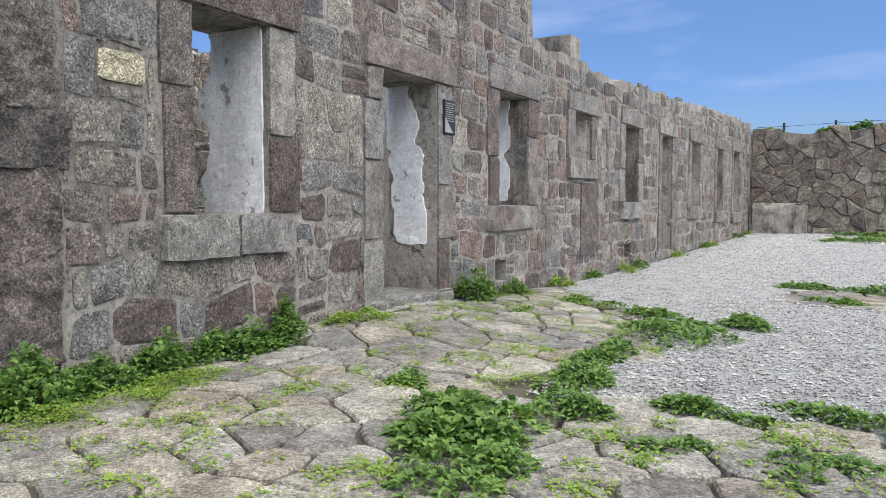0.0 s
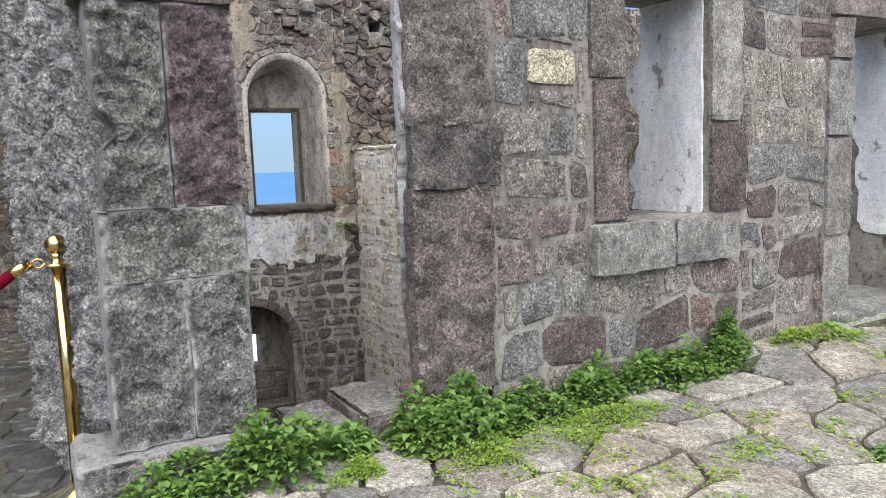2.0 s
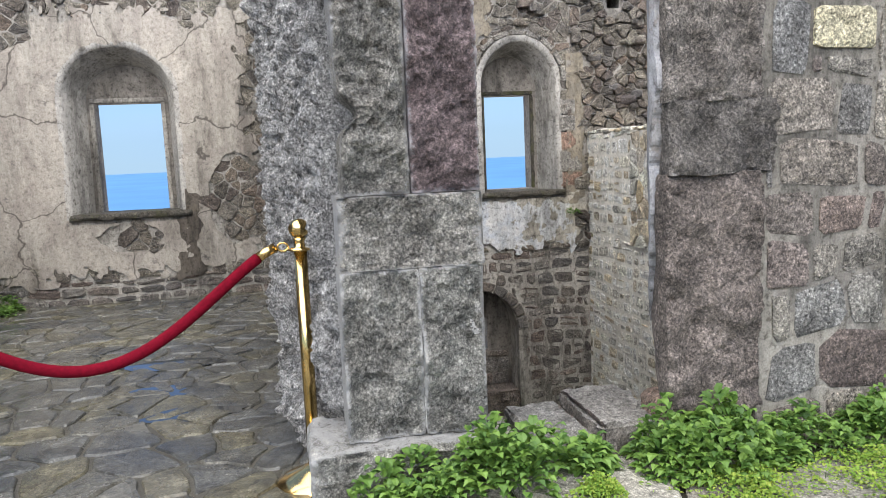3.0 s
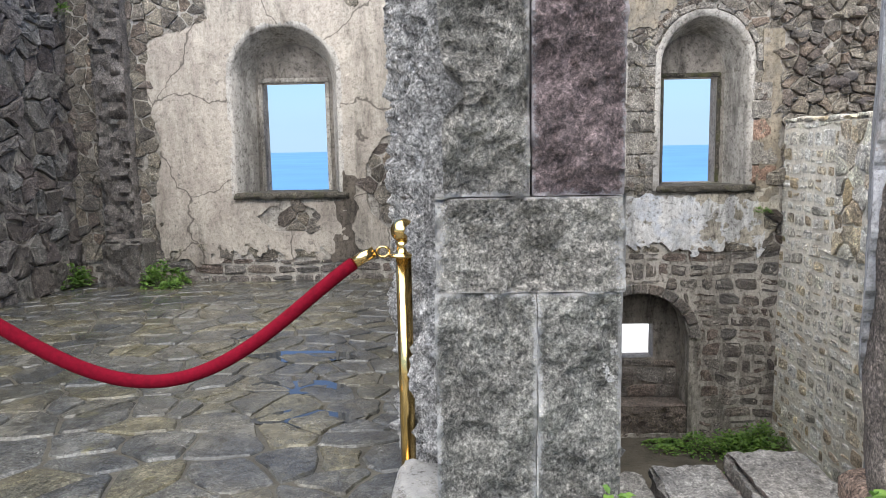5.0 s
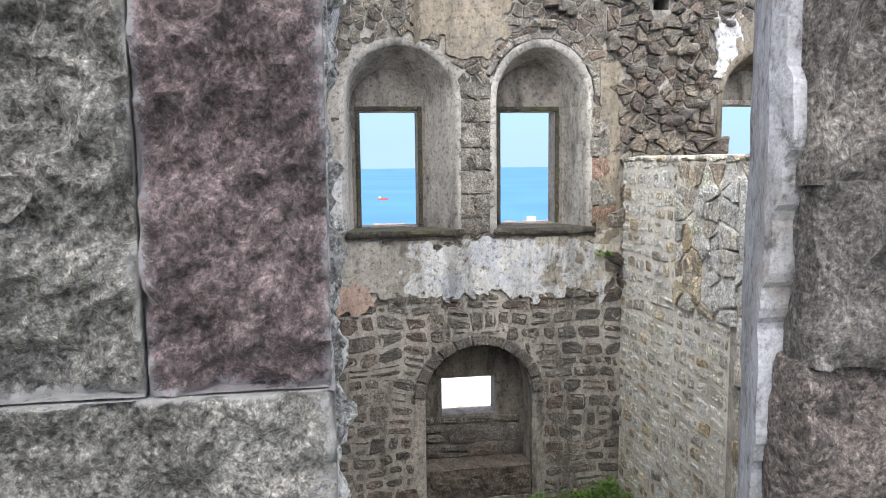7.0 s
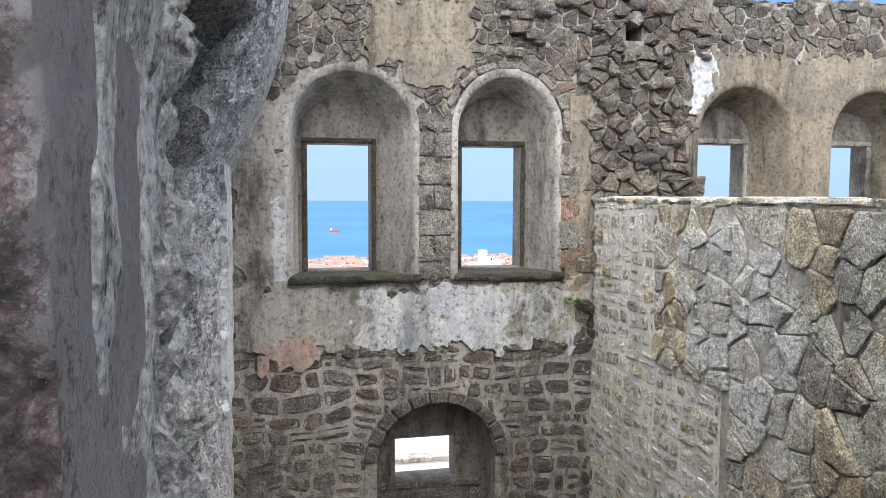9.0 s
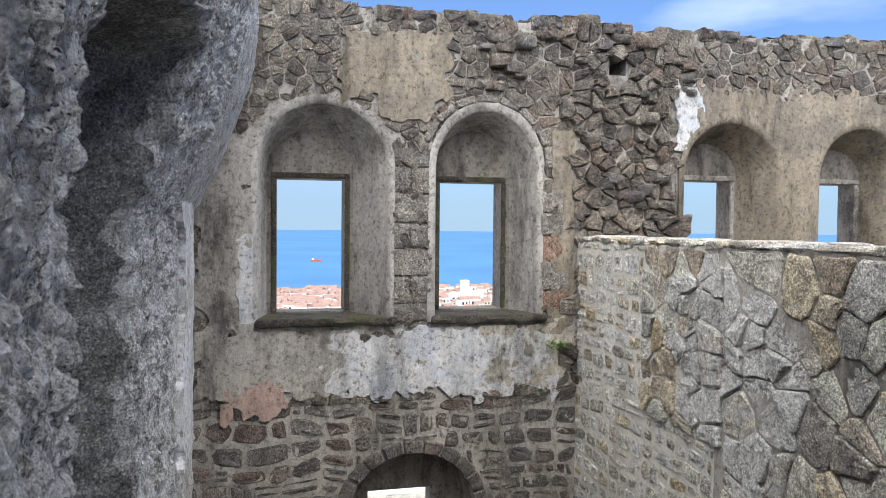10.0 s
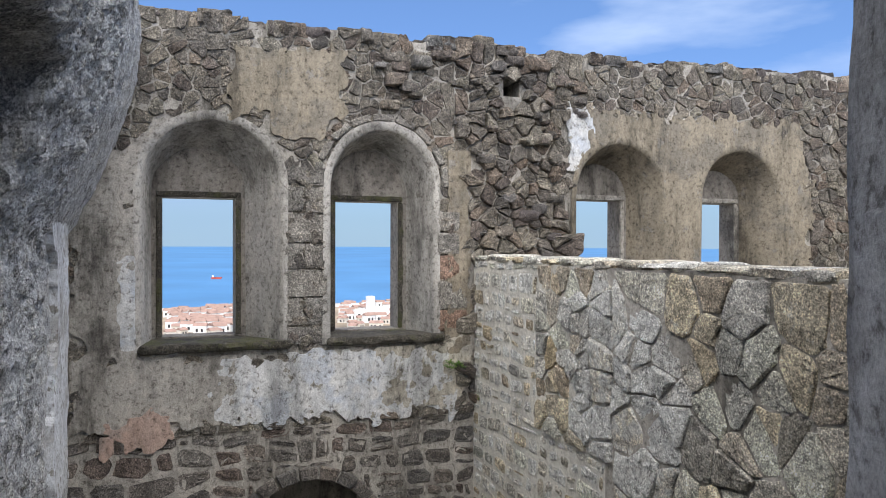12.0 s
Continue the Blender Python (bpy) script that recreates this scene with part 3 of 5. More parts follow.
def patch(name, to, u0, u1, z0, z1, mask, d, mat, parent, label="", cell=0.045, thick=0.03, seed=0, rough=0.01):
    """A coat of plaster with a broken edge where mask(u, z) is above nought."""
    nu, nz = max(2, round((u1 - u0) / cell)), max(2, round((z1 - z0) / cell))
    bm = bmesh.new()
    index = {}

    def vert(i, j):
        if (i, j) not in index:
            u, z = u0 + (u1 - u0) * i / nu, z0 + (z1 - z0) * j / nz
            index[i, j] = bm.verts.new((u + 0.3 * cell * fbm(u * 9, z * 9, seed, 2), z + 0.3 * cell * fbm(u * 9, z * 9, seed + 5, 2), 0))
        return index[i, j]

    for i in range(nu):
        for j in range(nz):
            u, z = u0 + (u1 - u0) * (i + 0.5) / nu, z0 + (z1 - z0) * (j + 0.5) / nz
            if mask(u, z) > 0:
                bm.faces.new((vert(i, j), vert(i + 1, j), vert(i + 1, j + 1), vert(i, j + 1)))
    for _ in range(1):
        rim = [v for v in bm.verts if v.is_boundary]
        moved = [(v, sum((e.other_vert(v).co for e in v.link_edges if e.is_boundary), Vector()) / max(1, sum(e.is_boundary for e in v.link_edges))) for v in rim]
        for v, c in moved:
            v.co = v.co.lerp(c, 0.5)
    out = bmesh.ops.extrude_face_region(bm, geom=bm.faces[:])
    fresh = [g for g in out["geom"] if isinstance(g, bmesh.types.BMVert)]
    top = set(fresh)
    for v in bm.verts:
        u, z = v.co.x, v.co.y
        depth = -d - rough * fbm(u * 4, z * 4, seed, 4) - rough * 0.4 * fbm(u * 15, z * 15, seed, 3) if v in top else thick - d
        v.co = to(u, depth, z)
    bmesh.ops.recalc_face_normals(bm, faces=bm.faces)
    return part(name, bm, mat, parent, label, smooth=False)


PLASTER_SPLAY = plaster_material("splay_plaster", (0.36, 0.365, 0.385), (0.30, 0.30, 0.31), (0.25, 0.245, 0.245), under=(0.28, 0.26, 0.25), chip_from=0.60)
PLASTER_ROOM = plaster_material("stained_room_plaster", (0.44, 0.40, 0.345), (0.34, 0.30, 0.26), (0.34, 0.30, 0.26), under=(0.22, 0.20, 0.18), chip_from=0.63, cracks=0.8, soot=0.6, speck=0.6)
DAMP = plaster_material("damp_stain", (0.13, 0.11, 0.09), (0.10, 0.085, 0.07), (0.16, 0.135, 0.105))
WET_SOIL = plain_material("wet_earth", (0.07, 0.065, 0.05), 0.5, 0, 4.0, 0.6, 0.6, 0.02)
PUDDLE = plain_material("rain_water", (0.03, 0.035, 0.04), 0.03, 0, 3.0, 0.1, 0)
PEBBLE = stone_material("pebble", [(0.24, 0.245, 0.25), (0.30, 0.30, 0.295), (0.19, 0.195, 0.20), (0.34, 0.34, 0.33)], lichen=(0.5, 0.5, 0.5), light=2.2, speckle=0.4)


LIME = plaster_material("lime_run", (0.46, 0.45, 0.44), (0.34, 0.33, 0.32), (0.30, 0.29, 0.285))




# darker brown-grey plaster for the wall layer behind the arched recesses
TYMPAN = plaster_material("dark_brown_plaster", (0.27, 0.245, 0.215), (0.20, 0.18, 0.155), (0.15, 0.135, 0.12))
CONCRETE = plaster_material("pale_concrete", (0.74, 0.73, 0.70), (0.62, 0.61, 0.59), (0.66, 0.65, 0.62), soot=0.2)


# ---- ground ----
def ground_height(x, y):
    far = min(max(0.0, y - 11.0) * 0.02, 0.2)
    rise = 0.12 * math.exp(-((y - 3.8) / 1.3) ** 2) * max(0.0, 1 - max(0, x) / 1.3)
    dip = -0.05 * min(1, max(0, (y - 5.5) / 2))
    drop = -0.24 * min(1.0, max(0.0, (-0.62 - y) / 0.2)) * min(1.0, max(0.0, (1.9 - x) / 0.5))
    return far + rise + dip + drop + 0.014 * fbm(x * 0.9, y * 0.9, 0, 3)


bm = bmesh.new()
bmesh.ops.create_grid(bm, x_segments=90, y_segments=150, size=1)
for v in bm.verts:
    v.co.x, v.co.y = -0.14 + (v.co.x + 1) * 6.08, -7 + (v.co.y + 1) * 14.5
    v.co.z = ground_height(v.co.x, v.co.y) - 0.026
tagged(part("ground", bm, SOIL, smooth=True), "dark earth under flagstones and weeds in a courtyard", "ground", kind="structure")
bm = bmesh.new()
vs = [(12.0, -7.0, -0.06), (12.0, 22.0, 0.1), (0.02, 22.0, 0.1), (-7.6, 22.0, -2.6), (-7.6, -7.0, -2.6), (0.02, -7.0, -0.06)]
ring = [(45, -40), (45, 60), (-6, 60), (-30, 60), (-30, -40), (-6, -40)]
for q in vs:
    bm.verts.new(q)
for (x, y) in ring:
    bm.verts.new((x, y, -0.5 if x > -7 else -45))
far = [(4000, -3000, -80), (4000, 4000, -80), (0, 4500, -80), (-740, 4500, -62), (-740, -4500, -62), (0, -3000, -80)]
for q in far:
    bm.verts.new(q)
bm.verts.ensure_lookup_table()
for a in (0, 6):
    for i in range(6):
        j = (i + 1) % 6
        bm.faces.new([bm.verts[a + i], bm.verts[a + j], bm.verts[a + 6 + j], bm.verts[a + 6 + i]])
LAND = plain_material("far_land", (0.30, 0.24, 0.17), 0.95, 0, 0.02, 0.7, 0)
tagged(part("ground_hillside", bm, LAND), "brown hillside falling away towards the coast", "hillside", kind="structure")
SEA = plain_material("sea_water", (0.06, 0.18, 0.355), 0.5, 0, 0.004, 0.3, 0.0)
tagged(raw("water", [(-735, -4800, -61.9), (-4900, -4800, -33), (-4900, 4800, -33), (-735, 4800, -61.9)], [(0, 1, 2, 3)], SEA), "calm blue sea reaching the hazy horizon", "sea", kind="structure")

# ---- facade ----
wall_facade = empty("wall_facade", "long ruined facade of dark basalt rubble with dressed window frames", "wall", kind="structure")


def facade_top(u):
    base = 4.1 if u < 6.55 else 2.68 + 0.045 * max(0, u - 9.0)
    if 6.55 <= u < 6.95:
        base = 2.72
    return base + 0.05 * fbm(u * 1.7, 3.3, 0, 4) + 0.05 * noise.cell(Vector((u * 3.1, 0, 0)))


OPEN = [(1.90, 2.50, 0.84, 2.02), (3.74, 4.56, 0.10, 1.95), (5.75, 6.45, 0.90, 2.05), (7.85, 8.45, 1.50, 2.08), (9.95, 10.62, 0.96, 2.11),
        (12.05, 12.75, 0.12, 2.14), (14.3, 15.1, 0.9, 2.19), (16.9, 17.6, 0.8, 2.22), (19.0, 19.8, 0.75, 2.3), (5.70, 5.95, 0.12, 0.34), (10.0, 10.3, 0.12, 0.33)]
v, f = wall_body(on_facade, 1.08, 21.7, 0.0, 0.5, -0.3, facade_top, OPEN)
raw("mortar_core", v, f, MORTAR, wall_facade)
rng = random.Random(4)
holes = [(o[0] - (0.0 if o[3] < 0.5 else 0.24), o[1] + (0.0 if o[3] < 0.5 else 0.24), o[2] - (0.0 if o[2] < 0.2 else 0.26), o[3] + (0.0 if o[3] < 0.5 else 0.24)) for o in OPEN]
cells = courses(1.12, 21.7, -0.05, 4.2, (0.17, 0.29), (0.17, 0.42), rng, holes + [(1.31, 1.59, 1.50, 1.66)], facade_top, 0.12)
lay_stones(on_facade, cells, FACADE_STONE, wall_facade, 5, near=(0, 2.2, 1.0), gap=0.028, proud=0.010, warp=0.06, cut=0.17, relief=0.008, flip=True)
lay_stones(on_facade, [(1.30, 1.60, 1.50, 1.67)], YELLOW, wall_facade, 2, gap=0.02, proud=0.025, cut=0.10, flip=True, name="yellow_stone")
for i, (a, b, lo, hi) in enumerate(OPEN[:9]):
    door = lo < 0.2
    for side, (p, q) in enumerate(((a - 0.23, a), (b, b + 0.23))):
        z = lo - (0.02 if door else 0.0)
        rr = random.Random(i * 7 + side)
        while z < hi - 0.05:
            hh = min(rr.uniform(0.45, 0.75), hi - z)
            if hi - z - hh < 0.25:
                hh = hi - z
            rough_block("jamb_stone", on_facade, p + rr.uniform(-0.05, 0.05) * (side == 0), q + rr.uniform(-0.05, 0.08) * (side == 1), z + 0.006, z + hh - 0.006, -0.03, 0.3 if i else 0.3, (DRESSED if rr.random() < 0.6 else PILLAR_STONE) if i else (DRESSED if side and z > 1.3 else PILLAR_STONE), wall_facade, seed=i * 3 + side, cell=0.045, rough=0.014)
            z += hh
    rough_block("lintel", on_facade, a - 0.22, b + 0.30, hi + 0.004, hi + 0.24, -0.045, 0.42, DRESSED if i != 0 else PILLAR_STONE, wall_facade, seed=i, cell=0.045, rough=0.014)
    if not door:
        m = (a + b) / 2
        rough_block("sill_stone", on_facade, a - 0.24, m - 0.004, lo - 0.26, lo - 0.004, -0.075, 0.35, DRESSED, wall_facade, seed=i + 30, cell=0.04, rough=0.018)
        rough_block("sill_stone", on_facade, m + 0.004, b + 0.16, lo - 0.25, lo - 0.004, -0.065, 0.35, DRESSED, wall_facade, seed=i + 50, cell=0.04, rough=0.018)

# ---- pier and pillar beside the opening ----
pier = empty("wall_pier", "square pier of large hewn grey and purple blocks", "pier", kind="structure")
PX, PB = 0.07, 0.31
rough_block("base_block", on_facade, -0.68, 0.03, -0.35, 0.135, -0.03, 0.40, PIER_GREY, pier, rough=0.035, edge=0.05, cell=0.025, seed=1)
rough_block("grey_block", on_facade, -0.53, -0.243, 0.138, 0.767, PX, PB, PIER_GREY, pier, rough=0.024, edge=0.003, tight=0.04, chips=1.0, cell=0.012, seed=2)
rough_block("grey_block", on_facade, -0.240, 0.0, 0.138, 0.767, PX, PB, PIER_GREY, pier, rough=0.026, edge=0.003, tight=0.04, chips=1.0, cell=0.012, seed=3)
rough_block("grey_block", on_facade, -0.525, 0.005, 0.769, 1.037, PX - 0.004, PB, PIER_GREY, pier, rough=0.024, edge=0.003, tight=0.04, chips=1.0, cell=0.012, seed=4)
rough_block("broken_grey_block", on_facade, -0.50, -0.259, 1.039, 1.788, PX, PB, PIER_GREY, pier, rough=0.036, edge=0.003, tight=0.04, chips=1.0, cell=0.012, seed=5,
            shape=lambda u, z, d: (u + (0.07 * math.exp(-((z - 1.33) / 0.05) ** 2) - 0.03 * max(0, z - 1.35) if u < -0.45 else 0), z, d))
rough_block("purple_block", on_facade, -0.255, 0.0, 1.039, 1.788, PX, PB, PIER_PURPLE, pier, rough=0.028, edge=0.003, tight=0.04, chips=1.0, cell=0.012, seed=6)
rough_block("upper_block", on_facade, -0.56, 0.01, 1.79, 2.3, PX - 0.01, PB, PILLAR_STONE, pier, rough=0.022, edge=0.012, seed=7)
rough_block("upper_block", on_facade, -0.56, 0.0, 2.302, 3.1, PX - 0.01, PB, PILLAR_STONE, pier, rough=0.022, edge=0.012, seed=8)
slab_joint = rough_block("mortar_joint", on_facade, -0.2425, -0.2385, 0.16, 0.765, PX + 0.001, PX + 0.05, LIME, pier, "pale lime joint", rough=0.004, edge=0.001, cell=0.02, seed=71)

on_reveal = lambda u, d, z: (u, 0.0 - d, z)
patch("reveal_coat", on_reveal, -0.32, -0.085, 0.1, 3.0, lambda u, z: -(u + 0.135) * 12 + 0.5 * fbm(u * 8, z * 3, 5, 4), 0.001, DIVIDER, pier, "rough grey coat streaked with lime", cell=0.014, thick=0.05, rough=0.012)
pillar = empty("wall_pillar", "tall pillar of dark reddish hewn blocks at an opening", "pillar", kind="structure")
z = 0.14
for k, (hh, mat) in enumerate(((0.92, PILLAR_STONE), (0.27, DARK_STONE), (0.70, PILLAR_STONE), (0.6, PILLAR_STONE), (0.8, PILLAR_STONE), (0.7, PILLAR_STONE))):
    rough_block("pillar_block", on_facade, 0.685 + 0.01 * (k % 2), 1.09 + 0.06 * (k == 1), z - 0.004, z + hh + 0.004, -0.03, 0.30, mat, pillar, rough=0.026, chips=0.8, edge=0.009, cell=0.02, seed=20 + k,
                shape=lambda u, z, d: (u + 0.5 * max(0, d - 0.06 + 0.05 * fbm(z * 3, 0, 0, 3)) * (1.1 - u) / 0.42, z, d))
    z += hh
rough_block("pillar_foot", on_facade, 0.72, 1.09, -0.3, 0.15, 0.03, 0.30, REDDISH, pillar, rough=0.025, edge=0.03, seed=30)
rough_block("splayed_reveal", on_facade, 0.715, 1.30, -0.3, 4.1, 0.05, 0.82, PLASTER_SPLAY, pillar, "bluish grey plaster on a splayed reveal", rough=0.012, edge=0.02, cell=0.035, seed=31,
            shape=lambda u, z, d: (u + 0.49 * (d - 0.05) * (1.3 - u) / 0.585, z, d))
patch("reveal_plaster", lambda a, d, z: (-a, 0.677 + 0.48 * max(0.0, a - 0.06) + d, z), 0.0, 0.30, 0.45, 3.9, lambda a, z: a - 0.02 - 0.28 * max(0.0, 1.25 - z) ** 1.2 - 0.10 * max(0.0, z - 1.9) + 0.05 * fbm(a * 3, z * 3, 6, 4), 0.014, PLASTER_SPLAY, pillar, "bluish grey plaster clinging to the reveal", cell=0.02, thick=0.05, seed=9, rough=0.006)
for k, (a, b, h, d) in enumerate(((-0.03, 0.20, 0.0, 0.16), (0.20, 0.47, 0.03, 0.13), (0.47, 0.76, 0.08, 0.10))):
    rough_block("threshold_stone", on_facade, a, b, -0.4, h, d, 0.62, DRESSED, pier, rough=0.022, edge=0.07, cell=0.02, seed=33 + k, tight=1.0)

# ---- rear wall with arched windows ----
wall_rear = empty("wall_rear", "high ruined rear wall with arched windows, patchy plaster and rubble", "wall", kind="structure")


def rear_top(u):
    return 3.47 + 0.04 * fbm(u * 1.3, 7.7, 0, 4) + 0.02 * noise.cell(Vector((u * 4.0, 0.5, 0))) + 0.03 * max(0, u - 5)


ARCHES = [(0.80, 0.59), (2.33, 0.52), (4.96, 0.56), (6.58, 0.57), (-2.55, 0.63)]
FLATS = [(0.40, 1.03), (1.97, 2.60), (4.60, 5.22), (6.22, 6.84), (-2.91, -2.14)]
FLAT_Z = [(0.67, 1.925), (0.67, 1.925), (0.67, 2.0), (0.67, 2.0), (0.62, 1.965)]
SPRING, RISE = 2.02, 0.57
SOCKETS = [(3.58, 3.76, 2.99, 3.15)]
rear_open = [(c - h, c + h, 0.60, arch(c, h, SPRING, RISE)) for c, h in ARCHES]
niche = (1.03, 2.24, -2.4, arch(1.635, 0.605, -1.2, 0.57))
v, f = wall_body(on_rear, -5.2, 9.2, 0.0, 0.38, -3.0, rear_top, rear_open + [niche] + SOCKETS)
raw("mortar_core", v, f, MORTAR_PALE, wall_rear)
flat_open = [(a, b, lo, hi) for (a, b), (lo, hi) in zip(FLATS, FLAT_Z)] + [(1.27, 1.90, -1.54, -1.10)]
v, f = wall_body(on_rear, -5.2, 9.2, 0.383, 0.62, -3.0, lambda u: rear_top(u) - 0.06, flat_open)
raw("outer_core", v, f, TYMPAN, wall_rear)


def arch_holes(c, h, lo, spring, rise, n=5):
    out = [(c - h, c + h, lo, spring)]
    for i in range(n):
        z0, z1 = spring + rise * i / n, spring + rise * (i + 1) / n
        w = h * math.sqrt(max(0, 1 - ((i + 0.5) / n) ** 2))
        out.append((c - w, c + w, z0, z1))
    return out


rear_holes = [q for c, h in ARCHES for q in arch_holes(c, h + 0.03, 0.56, SPRING, RISE + 0.03)] + arch_holes(1.635, 0.72, -2.45, -1.2, 0.70)
rng = random.Random(8)
low = courses(-0.36, 3.3, -2.5, -0.12, (0.10, 0.21), (0.12, 0.34), rng, rear_holes)
lay_stones(on_rear, low, REAR_STONE, wall_rear, 9, near=(-6.9, 1.6, -0.8), gap=0.045, proud=0.008, warp=0.07, cut=0.22, relief=0.014, flip=True)
COATS = [
    (0.85, 3.1, -0.10, 0.53, PLASTER_BLUE, "worn white and bluish plaster", 3, 0.14, 0.030, 0.028),
    (-0.30, 1.0, -0.05, 0.53, PLASTER_GREY, "grey stained plaster", 5, 0.14, 0.030, 0.028),
    (0.0, 0.5, -0.18, 0.10, PLASTER_PINK, "faded pink plaster", 6, 0.16, 0.036, 0.028),
    (-0.32, 0.24, 0.45, 2.3, PLASTER_GREY, "peeling bluish grey plaster", 7, 0.14, 0.030, 0.028),
    (0.05, 0.26, 0.6, 1.4, PLASTER_BLUE, "white plaster edge", 8, 0.07, 0.036, 0.028),
    (0.95, 1.98, 2.62, 3.25, PLASTER_CREAM, "cream plaster", 9, 0.14, 0.030, 0.028),
    (1.3, 1.8, 2.45, 2.75, PLASTER_CREAM, "cream plaster", 10, 0.07, 0.030, 0.028),
    (2.98, 3.22, 0.45, 2.42, PLASTER_CREAM, "narrow strip of cream plaster", 11, 0.07, 0.030, 0.03),
    (2.35, 3.2, -0.05, 0.62, PLASTER, "yellowish plaster", 12, 0.14, 0.030, 0.028),
    (4.30, 4.62, 2.25, 2.95, PLASTER_BLUE, "white plaster", 13, 0.08, 0.030, 0.028),
    (4.5, 7.5, 2.05, 2.95, PLASTER_CREAM, "sandy yellow plaster", 14, 0.14, 0.030, 0.028),
    (5.45, 6.1, 1.2, 2.4, PLASTER_CREAM, "cream plaster pier", 15, 0.14, 0.030, 0.028),
    (7.1, 7.65, 1.2, 2.4, PLASTER_CREAM, "cream plaster", 16, 0.14, 0.030, 0.028),
    (-4.3, -1.1, -0.12, 3.0, PLASTER_ROOM, "stained cream plaster with cracks", 17, 0.25, 0.030, 0.035),
    (-2.02, -1.74, -0.15, 0.85, DAMP, "dark damp stain", 18, 0.10, 0.036, 0.03),
]


def coat(u, z, u0, u1, z0, z1, seed, soft):
    """Above nought where plaster is left on the wall within the limits, with a broken rim."""
    for c, h in ARCHES:
        if abs(u - c) < h + 0.02 and 0.55 < z < SPRING + RISE * math.sqrt(max(0, 1 - ((u - c) / (h + 0.02)) ** 2)):
            return -1
    if u < -1 and (u < -4.12 - 0.06 * math.sin(z * 4) or (u < -3.4 and z > 2.45 + (u + 4.1) * 0.3)):
        return -1
    if seed == 17:
        w = 0.35 * fbm(u * 3, z * 3, 40, 4)
        if ((u + 2.55) / 0.40) ** 2 + ((z - 0.36) / 0.17) ** 2 + w < 1 or ((u + 1.28) / 0.34) ** 2 + ((z - 0.75) / 0.55) ** 2 + w < 1:
            return -1
    return min(u - u0, u1 - u, z - z0, z1 - z) / soft + min(1.0, soft / 0.12) * (0.9 * fbm(u * 2.6, z * 2.6, seed, 5) + 0.7 * fbm(u * 8, z * 8, seed + 2, 4) - 0.1)


def bare(cell):
    u, z = (cell[0] + cell[1]) / 2, (cell[2] + cell[3]) / 2
    return all(coat(u, z, *c[:4], c[6], c[7]) < 0.25 for c in COATS)


low_left = courses(-5.2, -0.8, -0.5, -0.12, (0.12, 0.2), (0.15, 0.4), rng)
lay_stones(on_rear, low_left, REAR_STONE, wall_rear, 19, gap=0.03, proud=0.02, warp=0.05, relief=0.014, flip=True)
def clear_of_arches(u, z):
    if any(a - 0.06 < u < b + 0.06 and lo - 0.05 < z < hi + 0.05 for a, b, lo, hi in SOCKETS):
        return False
    return not any(a - 0.05 < u < b + 0.05 and lo - 0.04 < z < hi + 0.05 for a, b, lo, hi in rear_holes)


for k, (a, b, size, n) in enumerate(((-5.2, -0.8, 0.18, 0), (-0.36, 3.05, 0.135, 120), (3.05, 4.5, 0.155, 130), (4.5, 9.2, 0.15, 60))):
    up = voronoi(a, b, -0.14, 3.5, size, random.Random(300 + k), clear_of_arches, 0.62)
    up = [q for q in up if bare((q[0][0], q[0][0], q[0][1], q[0][1])) and q[0][1] < rear_top(q[0][0]) - 0.03]
    torn = k == 2
    lay_rubble(on_rear, up, RUBBLE, wall_rear, 310 + k, (-6.9, 3.2, 2.8), limit=n, gap=0.012 if torn else 0.009, proud=0.060 if torn else 0.022, relief=0.020 if torn else 0.010, flip=True)

# ---- partition ----
wall_partition = empty("wall_partition", "broken cross wall of pale rubble between two ruined rooms", "wall", kind="structure")
part_top = lambda u: 1.36 + 0.02 * fbm(u * 2, 0, 4, 3)
v, f = wall_body(on_partition, -6.9, -4.6, 0.0, 0.55, -3.0, part_top)
raw("mortar_core", v, f, MORTAR_WARM, wall_partition)
v, f = wall_body(on_partition, -4.6, -0.5, 0.0, 0.55, -3.0, part_top)
raw("mortar_core", v, f, MORTAR_PALE, wall_partition)
rng = random.Random(12)
small = courses(-6.9, -5.6, -2.5, 1.36, (0.10, 0.19), (0.12, 0.27), rng) + courses(-5.6, -4.6, -2.5, 0.0, (0.11, 0.21), (0.13, 0.30), rng)
def limed(c):
    """Whether a stone lies in the stretch that is crusted with white lime."""
    u, z = c[0]
    return ((u + 4.45 + 0.25 * (z - 0.5)) / 0.62) ** 2 + ((z - 0.40) / 0.75) ** 2 + 0.6 * fbm(u * 3, z * 3, 31, 3) < 1


rng.shuffle(small)
for k, (share, stone) in enumerate(((small[::2], PARTITION_STONE), (small[1::2], LIMED_STONE))):
    lay_stones(on_partition, share, stone, wall_partition, 13 + 7 * k, near=(-5.2, 3.27, 0.6), limit=55, gap=0.046, proud=0.010, warp=0.05, cut=0.18, relief=0.012, flip=False)
large = voronoi(-5.6, -4.5, 0.0, 1.35, 0.17, random.Random(320), lambda u, z: True, 0.85) + voronoi(-4.5, -0.5, -2.5, 1.35, 0.21, random.Random(321), lambda u, z: True, 0.85)
lay_rubble(on_partition, [c for c in large if not limed(c)], PARTITION_STONE, wall_partition, 14, (-4.5, 3.27, 0.8), limit=170, gap=0.010, proud=0.024, relief=0.011)
lay_rubble(on_partition, [c for c in large if limed(c)], LIMED_STONE, wall_partition, 15, (-4.5, 3.27, 0.8), limit=90, gap=0.010, proud=0.028, relief=0.014)

